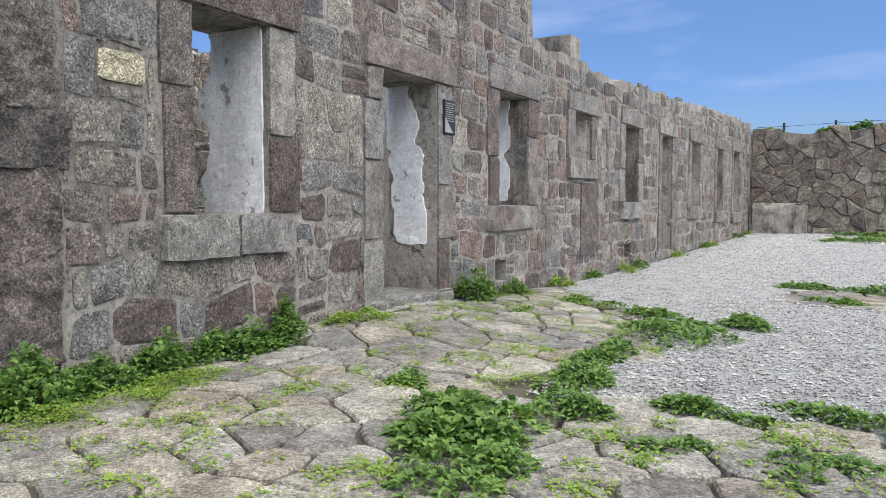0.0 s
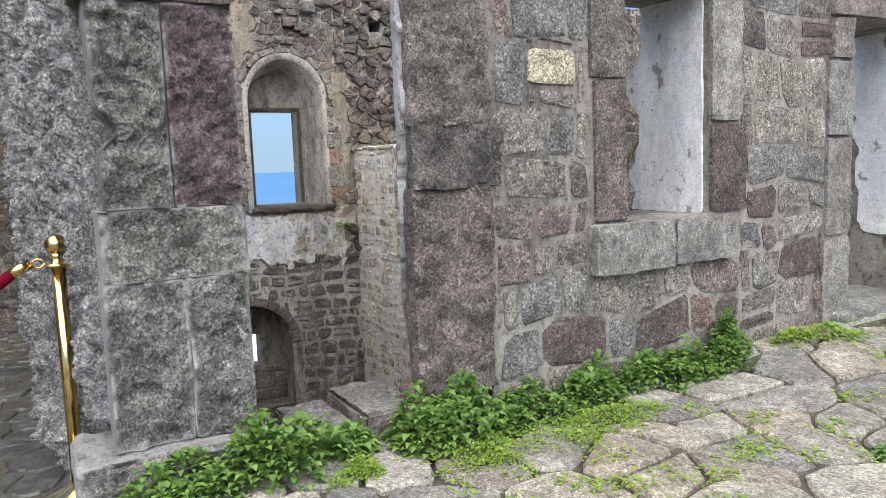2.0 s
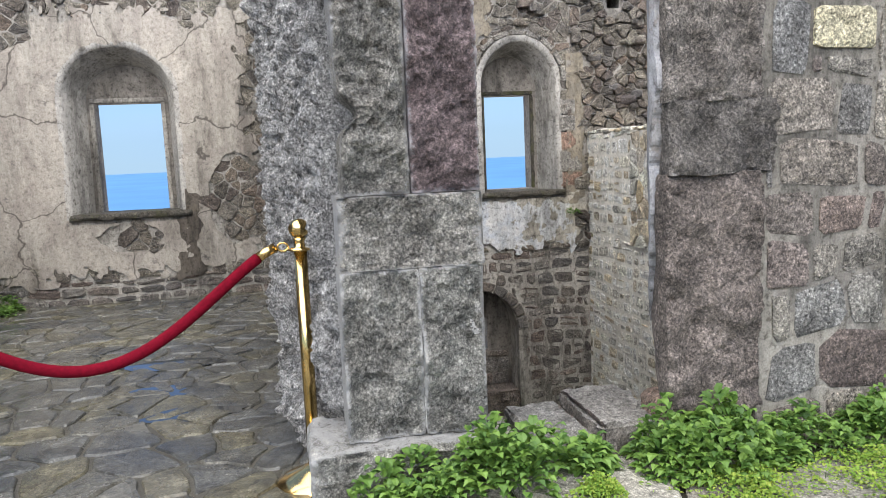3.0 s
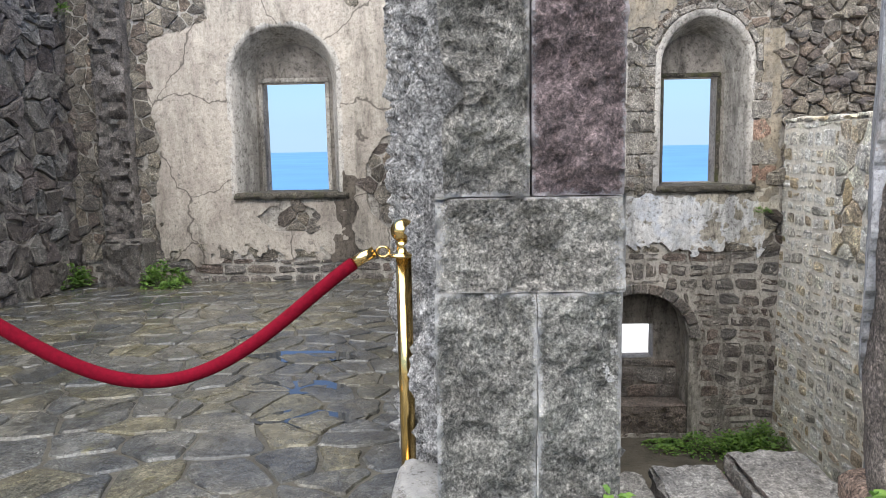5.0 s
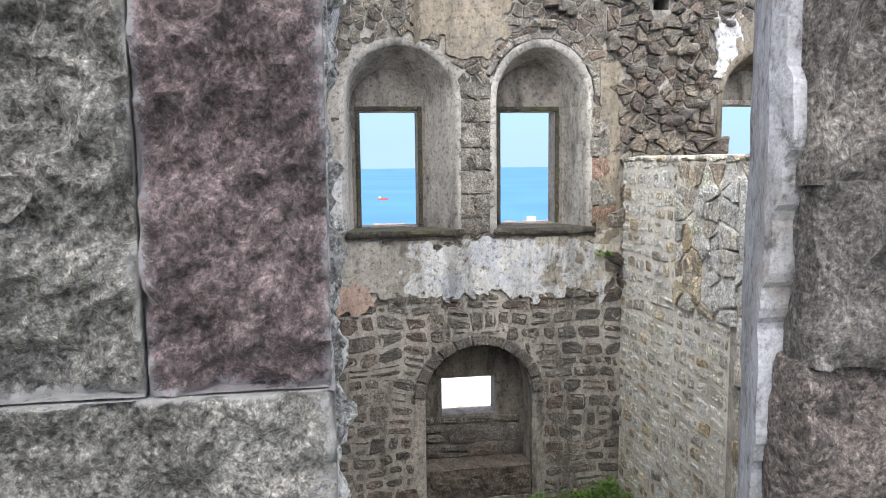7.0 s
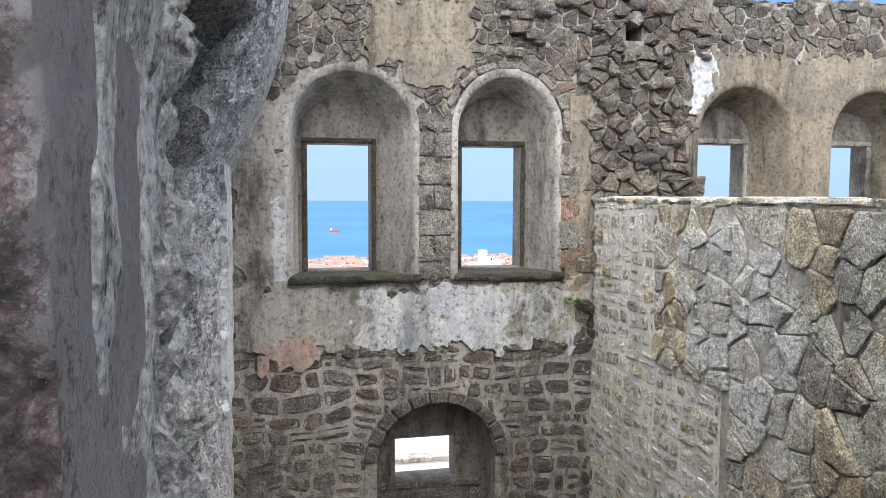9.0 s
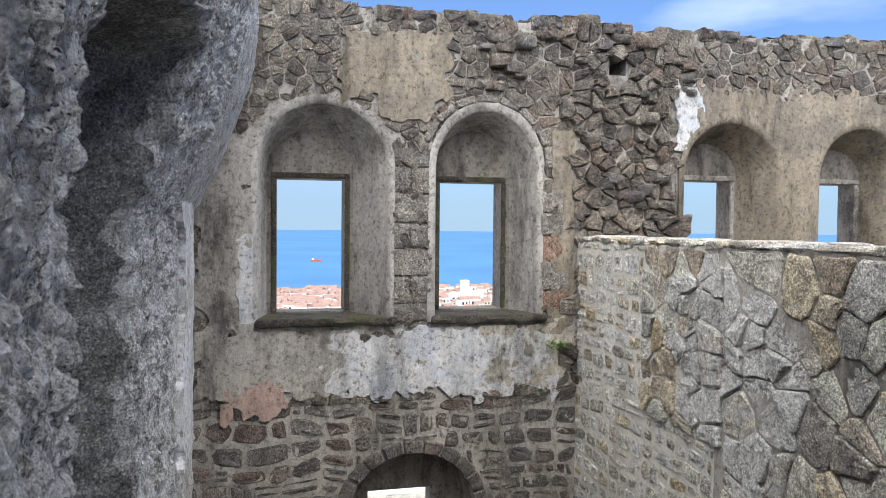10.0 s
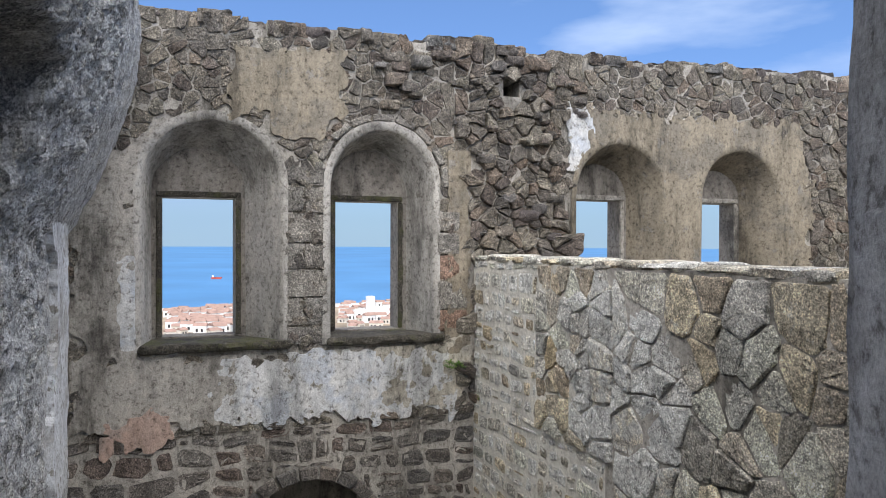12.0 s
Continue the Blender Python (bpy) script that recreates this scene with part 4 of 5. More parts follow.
# ---- dividing wall ----
wall_divider = empty("wall_divider", "thick dividing wall with broken plaster and a vault springing", "wall", kind="structure")


def overhang(z):
    return 0.0 if z < 1.55 else 0.55 * math.sin(min(1.0, (z - 1.55) / 1.7) * math.pi / 2)


def divider_face(x, z):
    """The y of the broken face that looks into the sunken room."""
    base = -0.33 if x < -2.35 else -0.151 * (-x - 0.31) - 0.01
    e = overhang(z) * (0.75 + 0.25 * min(1, max(0, (-x - 2.0) / 4.5)))
    if x > -2.35:
        e *= 0.4 * min(1, max(0, (-x - 0.4) / 1.5))
    r = 0.02 * fbm(x * 2.2, z * 1.4, 5, 5) + 0.045 * fbm(x * 9, z * 8, 7, 5) + 0.05 * abs(fbm(x * 18, z * 7, 3, 4)) + 0.022 * fbm(x * 34, z * 13, 8, 3)
    if x < -5.3:
        r *= 0.3
    inside = min((x + 3.62) / 0.05, (-2.33 - x) / 0.05, (2.35 + 0.1 * fbm(x * 3, 0, 2, 2) - z) / 0.15)
    inside += 0.5 * fbm(z * 2.5, x, 3, 3)
    if inside > 0:
        lump = noise.voronoi(Vector((x * 4.5 + 0.3 * fbm(x * 6, z * 6, 2, 2), z * 5.5, 0.5)))[0][0]
        e -= min(1, inside) * (0.20 + 0.24 * min(lump, 0.8) + 0.05 * abs(fbm(x * 8, z * 9, 11, 4)))
    return base + e + r


def divider_back(x, z):
    """The y of the torn face on the other side."""
    return -0.53 - 0.23 * min(1.0, max(0.0, (-x - 0.3) / 1.4)) - 0.05 * fbm(x * 4, z * 4, 13, 4) - 0.10 * abs(fbm(x * 13, z * 8, 17, 5)) + 0.05 * math.exp(-((z - 0.05) / 0.12) ** 2)


NX, NZ = 260, 320
vs, fs = [], []
for side in (divider_face, divider_back):
    for i in range(NX + 1):
        t = i / NX
        x = -0.29 - 6.61 * (0.35 * t + 0.65 * t * t)
        for j in range(NZ + 1):
            z = -2.7 + (3.28 + 2.7 + 0.12 * fbm(x * 2, 0, 1, 4)) * j / NZ
            vs.append((x, side(x, z), z))
M = (NX + 1) * (NZ + 1)
back = []
for i in range(NX):
    for j in range(NZ):
        a = i * (NZ + 1) + j
        fs.append((a, a + NZ + 1, a + NZ + 2, a + 1))
        back.append((a, a + 1, a + NZ + 2, a + NZ + 1))
hollow = [q for q in fs if -3.66 < vs[q[0]][0] < -2.31 and min((vs[q[0]][0] + 3.62) / 0.05, (-2.33 - vs[q[0]][0]) / 0.05, (2.35 + 0.1 * fbm(vs[q[0]][0] * 3, 0, 2, 2) - vs[q[0]][2]) / 0.15)
          + 0.5 * fbm(vs[q[0]][2] * 2.5, vs[q[0]][0], 3, 3) > 0.3]
deep = set(hollow)
raw("broken_plaster_face", vs[:M], [q for q in fs if q not in deep], DIVIDER, wall_divider, "rough grey face streaked with white lime")
raw("hollow_rubble", vs[:M], hollow, PIER_CORE, wall_divider, "dark rubble inside a broken hollow")
fs = []
for i in range(NX):
    a = i * (NZ + 1) + NZ
    fs.append((a, a + NZ + 1, M + a + NZ + 1, M + a))
for i in (0, NX):
    for j in range(NZ):
        a = i * (NZ + 1) + j
        fs.append((a, a + 1, M + a + 1, M + a))
fs += [tuple(M + q for q in t) for t in back]
raw("torn_rubble_face", vs, fs, PIER_CORE, wall_divider, "jagged dark rock where a wall was torn away")
WHITEWASH = plaster_material("old_whitewash", (0.74, 0.75, 0.77), (0.58, 0.59, 0.61), (0.48, 0.47, 0.45), under=(0.30, 0.285, 0.26), chip_from=0.60, soot=0.45)
patch("corner_plaster", on_divider, -6.85, -5.2, -0.25, 2.1, lambda u, z: 0.35 - abs(u + 5.9 + 0.1 * math.sin(z)) + 0.3 * fbm(u * 2, z * 0.8, 4, 4), 0.055, WHITEWASH, wall_divider, "smooth bluish white plaster", cell=0.04, thick=0.09)
# ---- plaster, linings and sills of the rear wall ----
def lining(c, h, h2, lo, spring, rise, d1, mat, parent, label="", shift=0.0):
    """The splayed plaster lining of an arched recess, from its rim to the narrower back."""
    def ring(c0, hh, d, top):
        pts = [(c0 - hh, lo)] + [(c0 - hh * math.cos(math.pi * i / 16), top + rise * hh / h * math.sin(math.pi * i / 16)) for i in range(17)] + [(c0 + hh, lo)]
        return [on_rear(u + 0.012 * fbm(u * 5, z * 5, c, 3), d, z + 0.008 * fbm(u * 6, z * 6, c + 4, 3)) for u, z in pts]
    rings = [ring(c, h + 0.05, -0.03, spring + 0.02), ring(c, h - 0.005, -0.035, spring), ring(c, h - 0.02, 0.0, spring)]
    for k in range(1, 6):
        t = k / 5
        rings.append(ring(c + shift * t, h - 0.02 + (h2 - h + 0.02) * t, d1 * t, spring - 0.03 * t))
    vs = [p for r in rings for p in r]
    n = 19
    fs = [(a * n + i, a * n + i + 1, (a + 1) * n + i + 1, (a + 1) * n + i) for a in range(len(rings) - 1) for i in range(n - 1)]
    return raw("window_lining", vs, fs, mat, parent, label, smooth=True)


LINE_MATS = [LINING, LINING, PLASTER_CREAM, PLASTER_CREAM, LINING]
for i, ((c, h), (a, b)) in enumerate(zip(ARCHES, FLATS)):
    lining(c, h, (b - a) / 2 + 0.09, 0.60, SPRING, RISE, 0.38, LINE_MATS[i], wall_rear, "stained plaster lining of an arched recess", shift=(a + b) / 2 - c)
    # weathered frame stones round the opening
    lo, hi = FLAT_Z[i]
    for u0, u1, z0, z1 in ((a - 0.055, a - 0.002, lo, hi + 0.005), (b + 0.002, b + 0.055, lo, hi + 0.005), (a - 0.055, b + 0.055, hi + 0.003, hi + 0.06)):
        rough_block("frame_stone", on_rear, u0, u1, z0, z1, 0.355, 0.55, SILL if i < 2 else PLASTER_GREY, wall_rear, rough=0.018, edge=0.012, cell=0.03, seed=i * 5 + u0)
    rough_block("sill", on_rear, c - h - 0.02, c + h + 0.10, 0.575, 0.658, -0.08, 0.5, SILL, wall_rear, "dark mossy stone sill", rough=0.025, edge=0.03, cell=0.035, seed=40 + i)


for u0, u1, z0, z1, mat, label, seed, soft, d, cell in COATS:
    patch("plaster_coat", on_rear, u0 - 0.15, u1 + 0.15, z0 - 0.15, z1 + 0.15, lambda u, z, c=(u0, u1, z0, z1, seed, soft): coat(u, z, *c), d, mat, wall_rear, label, cell=cell, thick=0.06, seed=seed, rough=0.007)
# squared blocks between the two windows and beside them
zb = 0.60
for k, hh in enumerate((0.17, 0.26, 0.25, 0.24, 0.27, 0.24, 0.18)):
    if k % 2:
        rough_block("squared_block", on_rear, 1.405, 1.585, zb + 0.006, zb + hh - 0.006, -0.035, 0.2, WINDOW_BLOCK, wall_rear, rough=0.016, cell=0.03, seed=60 + k)
        rough_block("squared_block", on_rear, 1.597, 1.795, zb + 0.006, zb + hh - 0.006, -0.035, 0.2, WINDOW_BLOCK, wall_rear, rough=0.016, cell=0.03, seed=80 + k)
    else:
        rough_block("squared_block", on_rear, 1.405, 1.795, zb + 0.006, zb + hh - 0.006, -0.035, 0.2, WINDOW_BLOCK, wall_rear, rough=0.016, cell=0.03, seed=70 + k)
    zb += hh
zb = 0.66
for k, (hh, mat) in enumerate(((0.22, REDDISH), (0.28, WINDOW_BLOCK), (0.25, REDDISH), (0.22, WINDOW_BLOCK), (0.2, WINDOW_BLOCK))):
    rough_block("squared_block", on_rear, 2.87, 3.10 + 0.08 * (k < 2), zb + 0.006, zb + hh - 0.006, -0.04, 0.2, mat, wall_rear, rough=0.018, cell=0.035, seed=90 + k)
    zb += hh
# arch stones of the low niche and the upper arches
for c, h, spring, rise, n, w, mat in ((1.635, 0.605, -1.2, 0.57, 11, 0.13, REAR_STONE), (2.33, 0.60, 2.04, 0.62, 9, 0.07, WINDOW_BLOCK)):
    for i in range(n):
        a0, a1 = math.pi * (i + 0.06) / n, math.pi * (i + 0.94) / n
        bm = bmesh.new()
        q = []
        for d in (-0.045, 0.15):
            for ang, k in ((a0, 1.0), (a1, 1.0), (a1, 1 + w / h), (a0, 1 + w / h)):
                q.append(bm.verts.new(on_rear(c - h * k * math.cos(ang), d + 0.01 * random.random(), spring + rise * k * math.sin(ang))))
        for fc in ((0, 1, 2, 3), (7, 6, 5, 4), (0, 4, 5, 1), (1, 5, 6, 2), (2, 6, 7, 3), (3, 7, 4, 0)):
            bm.faces.new([q[x] for x in fc])
        bmesh.ops.bevel(bm, geom=bm.edges[:], offset=0.012, segments=1, affect="EDGES")
        bmesh.ops.recalc_face_normals(bm, faces=bm.faces)
        part("arch_stone", bm, mat, wall_rear)
# stones that fill the niche under its small opening, and its plaster back
rough_block("niche_shelf", on_rear, 1.03, 2.24, -2.45, -2.05, 0.0, 0.4, RUBBLE, wall_rear, rough=0.05, seed=3)
lay_stones(lambda u, d, z: (-7.27 - d, u, z), courses(1.05, 2.22, -2.05, -1.56, (0.15, 0.24), (0.2, 0.42), random.Random(3)), REAR_STONE, wall_rear, 3, flip=True)
# loose stones sticking out of the torn upper wall
rng = random.Random(77)
for k in range(70):
    u, z = rng.uniform(2.1, 4.5), rng.uniform(2.55, 3.35)
    if rng.random() < 0.4:
        u, z = rng.uniform(3.35, 4.3), rng.uniform(1.45, 2.7)
    s = rng.uniform(0.05, 0.12)
    if abs(u - 2.33) < 0.7 and z < 2.75 or abs(u - 4.96) < 0.75 and z < 2.7 or any(a - 0.06 < u < b + 0.06 and lo - 0.05 < z < hi + 0.05 for a, b, lo, hi in SOCKETS):
        continue
    rough_block("loose_stone", on_rear, u - s, u + s * rng.uniform(0.6, 1.3), z - s * 0.6, z + s * 0.5, -rng.uniform(0.04, 0.13), 0.1, RUBBLE if k % 3 else DARK_STONE, wall_rear, rough=0.03, edge=0.03, cell=0.04, seed=k)
# stones along the broken crest
u, k = -0.35, 0
while u < 9.0:
    w, hh = rng.uniform(0.10, 0.34), rng.uniform(0.04, 0.15)
    zt = rear_top(u + w / 2) - 0.03
    if rng.random() < 0.96:
        rough_block("crest_stone", on_rear, u, u + w - 0.008, zt - rng.uniform(0.05, 0.10), zt + 0.03 + hh * 0.35, -rng.uniform(0.0, 0.07), 0.35, RUBBLE if k % 3 else DARK_STONE, wall_rear, rough=0.05, edge=0.02, cell=0.04, seed=200 + k)
    u += w
    k += 1

# ---- crest and cross-wall coping ----
for k in range(24):
    u = -6.75 + k * 0.262
    rough_block("coping_stone", on_partition, u - 0.12, u + 0.125, 1.345, 1.40 + 0.02 * rng.random(), -0.03, 0.5, PARTITION_STONE, wall_partition, rough=0.03, edge=0.03, cell=0.06, seed=300 + k)

# ---- plaster on the reveals of the facade's openings ----
def reveal(u, lo, hi, d0, d1, mat, label, seed, keep):
    """Plaster on the far cheek of an opening, whose plane is y = u."""
    patch("reveal_plaster", lambda a, d, z: (a, u + d, z), -d1, -d0, lo, hi, keep, 0.012, mat, wall_facade, label, cell=0.025, thick=0.1, seed=seed, rough=0.008)


reveal(2.50, 0.84, 2.02, 0.04, 0.62, PLASTER_WHITE, "peeling white plaster", 1, lambda a, z: (a + 0.55 + 0.05 * math.sin(z * 9) + 0.12 * fbm(0, z * 3, 4, 4)) if a < -0.3 else 1)
reveal(4.56, 0.55, 1.95, 0.10, 0.52, PLASTER_WHITE, "peeling white plaster", 2, lambda a, z: 0.16 - abs(a + 0.30 + 0.14 * (z - 1.1)) + 0.1 * fbm(a * 4, z * 3, 1, 4))
reveal(6.45, 0.95, 2.05, 0.20, 0.5, PLASTER_WHITE, "peeling white plaster", 3, lambda a, z: 0.13 - abs(a + 0.34) + 0.1 * fbm(a * 4, z * 3, 9, 4))
reveal(8.45, 1.52, 2.08, 0.05, 0.5, PLASTER_GREY, "grey plaster", 4, lambda a, z: 1)
for a, b, lo, hi in OPEN[4:9]:
    # blocked openings
    rough_block("blocking_slab", on_facade, a + 0.01, b - 0.01, lo, hi, 0.24, 0.45, DRESSED if a > 12 else PILLAR_STONE, wall_facade, "stone slab closing an opening", rough=0.02, cell=0.08, seed=a)
rough_block("tall_slab", on_facade, 8.1, 8.75, 0.25, 1.2, -0.03, 0.2, PILLAR_STONE, wall_facade, "tall slab set in the wall", rough=0.016, cell=0.06, seed=5)
rough_block("grey_panel", on_facade, 7.6, 7.84, 1.45, 2.08, -0.04, 0.2, DRESSED, wall_facade, rough=0.012, cell=0.06, seed=6)
rough_block("threshold_slab", on_facade, 3.55, 4.75, -0.2, 0.16, -0.10, 0.5, FLAG, wall_facade, "worn door step", rough=0.03, edge=0.04, seed=7)

# ---- plaque ----
plaque = empty("plaque", "black enamel information plaque with pale lettering beside a doorway", "plaque", at=(0.04, 4.72, 1.67))


def slab(name, lo, hi, mat, parent, bevel=0.0, label=""):
    bm = bmesh.new()
    bmesh.ops.create_cube(bm, size=1)
    for v in bm.verts:
        v.co = [lo[i] + (hi[i] - lo[i]) * (v.co[i] + 0.5) for i in range(3)]
    if bevel:
        bmesh.ops.bevel(bm, geom=bm.edges[:], offset=bevel, segments=2, affect="EDGES")
    return part(name, bm, mat, parent, label)


slab("panel", (-0.012, -0.095, -0.145), (0.004, 0.095, 0.145), BLACK, plaque, 0.003)
slab("panel_rim", (-0.014, -0.1, -0.15), (-0.002, 0.1, 0.15), BLACK, plaque, 0.002, "thin dark rim")
for k in range(9):
    slab("text_line", (0.004, -0.075, 0.118 - 0.019 * k), (0.0055, 0.075 - 0.03 * ((k * 5) % 3) / 3, 0.1235 - 0.019 * k), INK, plaque)
bm = bmesh.new()
q = [bm.verts.new(p) for p in ((0.0055, -0.085, -0.135), (0.0055, 0.05, -0.135), (0.0055, -0.085, 0.0))]
bm.faces.new(q)
part("picture_field", bm, INK, plaque, "pale triangular picture")

# ---- brass posts and velvet rope ----
def lathe(profile, n=28):
    bm = bmesh.new()
    rings = [[bm.verts.new((r * math.cos(2 * math.pi * i / n), r * math.sin(2 * math.pi * i / n), z)) for i in range(n)] for r, z in profile]
    for a, b in zip(rings, rings[1:]):
        for i in range(n):
            bm.faces.new((a[i], a[(i + 1) % n], b[(i + 1) % n], b[i]))
    bm.faces.new(rings[0][::-1])
    bm.faces.new(rings[-1])
    return bm


post = empty("rope_post", "polished brass rope post with a ball top on a domed base", "stanchion", group="rope posts", at=(-0.545, -0.655, -0.215))
part("base", lathe([(0.165, 0.0), (0.168, 0.02), (0.16, 0.038), (0.12, 0.06), (0.06, 0.085), (0.03, 0.10)]), BRASS, post, "domed brass foot", smooth=True)
part("pole", lathe([(0.027, 0.09), (0.027, 1.02)]), BRASS, post, smooth=True)
part("collar", lathe([(0.03, 1.02), (0.052, 1.024), (0.052, 1.032), (0.026, 1.036), (0.022, 1.06), (0.028, 1.075)]), BRASS, post, "flanged brass collar", smooth=True)
part("ball", lathe([(0.002 + 0.041 * math.sin(math.pi * k / 12), 1.113 - 0.041 * math.cos(math.pi * k / 12)) for k in range(13)]), BRASS, post, "round brass ball", smooth=True)
copy_thing(post, pose(-0.195, -2.25, -0.19))


def tube(points, radius, n=12):
    bm = bmesh.new()
    rings = []
    for i, p in enumerate(points):
        p = Vector(p)
        d = (Vector(points[min(i + 1, len(points) - 1)]) - Vector(points[max(i - 1, 0)])).normalized()
        s = d.cross(Vector((1, 0, 0.01))).normalized()
        t = d.cross(s)
        rings.append([bm.verts.new(p + radius * (s * math.cos(2 * math.pi * k / n) + t * math.sin(2 * math.pi * k / n))) for k in range(n)])
    for a, b in zip(rings, rings[1:]):
        for i in range(n):
            bm.faces.new((a[i], a[(i + 1) % n], b[(i + 1) % n], b[i]))
    bm.faces.new(rings[0][::-1])
    bm.faces.new(rings[-1])
    return bm


rope = empty("velvet_rope", "sagging dark red velvet rope with brass ends between posts", "rope", at=(-0.6, -1.5, 0.4))
A, B, SAG = Vector((-0.545, -0.755, 0.825)), Vector((-0.215, -2.16, 0.805)), 0.39
curve = []
for i in range(41):
    t = i / 40
    p = A.lerp(B, t)
    p.z -= SAG * math.sin(math.pi * t) ** 1.3
    curve.append(p - Vector((-0.6, -1.5, 0.4)))
part("velvet_cord", tube(curve[2:-2], 0.023), VELVET, rope, smooth=True)
part("brass_end", tube(curve[0:3], 0.021), BRASS, rope, "brass rope end", smooth=True)
part("brass_end", tube(curve[-3:], 0.021), BRASS, rope, "brass rope end", smooth=True)
for p0, s in ((A, 1), (B, -1)):
    c = p0 - Vector((-0.6, -1.5, 0.4))
    part("hook", tube([c + Vector((0, 0.03 * s + 0.022 * math.cos(k * math.pi / 5), 0.018 * math.sin(k * math.pi / 5))) for k in range(11)], 0.005, 6), BRASS, rope, "brass snap hook", smooth=True)

# ---- floors of the rooms ----
def flag(center, poly, rng, height, gap, thick, tilt, bulge):
    """One paving stone: a worn slab with uneven, softened edges."""
    cx = sum(p[0] for p in poly) / len(poly)
    cy = sum(p[1] for p in poly) / len(poly)
    pts = []
    for a, b in zip(poly, poly[1:] + poly[:1]):
        for t in (0.12, 0.5, 0.88):
            x, y = a[0] + (b[0] - a[0]) * t, a[1] + (b[1] - a[1]) * t
            x, y = x + 0.022 * fbm(x * 7, y * 7, 1, 3), y + 0.022 * fbm(x * 7, y * 7, 8, 3)
            r = math.hypot(x - cx, y - cy)
            k = max(0.3, 1 - gap * rng.uniform(0.6, 1.4) / max(r, 0.03))
            pts.append((cx + (x - cx) * k, cy + (y - cy) * k))
    n = len(pts)
    tx, ty, up = rng.uniform(-tilt, tilt), rng.uniform(-tilt, tilt), rng.uniform(-0.4, 0.4) * bulge
    z = lambda x, y, e: height(x, y) + up + (x - cx) * tx + (y - cy) * ty + e + 0.006 * fbm(x * 9, y * 9, 3, 3)
    vs = [(x, y, height(x, y) - thick) for x, y in pts]
    vs += [(x, y, z(x, y, -0.012)) for x, y in pts]
    for s, e in ((0.93, 0.0), (0.5, 0.25 * bulge)):
        vs += [(cx + (x - cx) * s, cy + (y - cy) * s, z(cx + (x - cx) * s, cy + (y - cy) * s, e)) for x, y in pts]
    vs.append((cx, cy, z(cx, cy, 0.3 * bulge)))
    fs = [(r * n + i, r * n + (i + 1) % n, r * n + n + (i + 1) % n, r * n + n + i) for r in range(3) for i in range(n)]
    fs += [(3 * n + i, 3 * n + (i + 1) % n, 4 * n) for i in range(n)]
    return vs, fs


def pave(name, polys, mat, parent, seed, height, near, limit=300, gap=0.018, thick=0.06, tilt=0.03, bulge=0.012):
    rng = random.Random(seed)
    polys = sorted(polys, key=lambda q: (q[0][0] - near[0]) ** 2 + (q[0][1] - near[1]) ** 2)
    vs, fs = [], []
    for i, (c, poly) in enumerate(polys):
        v, f = flag(c, poly, rng, height, gap, thick, tilt, bulge)
        if i < limit:
            raw(name, v, f, mat, parent, smooth=False)
        else:
            k = len(vs)
            vs += v
            fs += [tuple(x + k for x in q) for q in f]
    if vs:
        tagged(raw("further_" + name + "s", vs, fs, mat, parent), kind="stuff")


def paved(x, y):
    w = 0.25 * fbm(x, y, 2, 3)
    if x < 0.06 or (y < -0.55 and x < 2.0):
        return False
    return y < 2.25 + w or x < (2.0 if y < 4.4 else 2.0 * max(0, 7.2 - y) / 2.8) + w or (2.5 < x < 4.2 and 6.6 + w < y < 8.4 + w)


v, f = wall_body(lambda u, d, z: (u, d, z), -7.5, -0.45, -0.36, 3.3, -2.75, -2.45)
tagged(raw("floor_pit", v, f, SOIL), "sunken earth floor of a roofless room", "floor", kind="structure")
bm = bmesh.new()
bmesh.ops.create_grid(bm, x_segments=40, y_segments=40, size=1)
left_floor = lambda x, y: -0.195 + 0.034 * (x + 0.5) + 0.02 * fbm(x * 0.9, y * 0.9, 6, 3)
for v in bm.verts:
    v.co.x, v.co.y = -7.0 + (v.co.x + 1) * 4.5, -6.0 + (v.co.y + 1) * 2.72
    v.co.z = left_floor(v.co.x, v.co.y) - 0.012
floor_left = tagged(part("floor_left_room", bm, WET_SOIL, smooth=True), "wet dark flagstone floor of a roofless room", "floor", kind="structure")
rng = random.Random(21)
pave("flagstone", voronoi(-7.0, 1.9, -6.0, -0.5, 0.27, rng, lambda x, y: True, 0.72, 0.34), WET_FLAG, floor_left, 22, left_floor, (-1.5, -1.3), gap=0.010, tilt=0.015, bulge=0.008)
for k, (x, y, a, b) in enumerate(((-2.35, -1.50, 0.14, 0.30), (-1.80, -1.30, 0.13, 0.26), (-3.1, -1.6, 0.14, 0.4))):
    bm = bmesh.new()
    q = [bm.verts.new((x + a * (1 + 0.5 * fbm(math.cos(t / 4), math.sin(t / 4), k, 3)) * math.cos(t * math.pi / 14), y + b * (1 + 0.6 * fbm(math.cos(t / 4), math.sin(t / 4), k + 9, 3)) * math.sin(t * math.pi / 14), left_floor(x, y) - 0.001)) for t in range(28)]
    bm.faces.new(q)
    tagged(part("puddle", bm, PUDDLE), "shallow puddle of rain water on stone floor", "puddle", group="puddles")

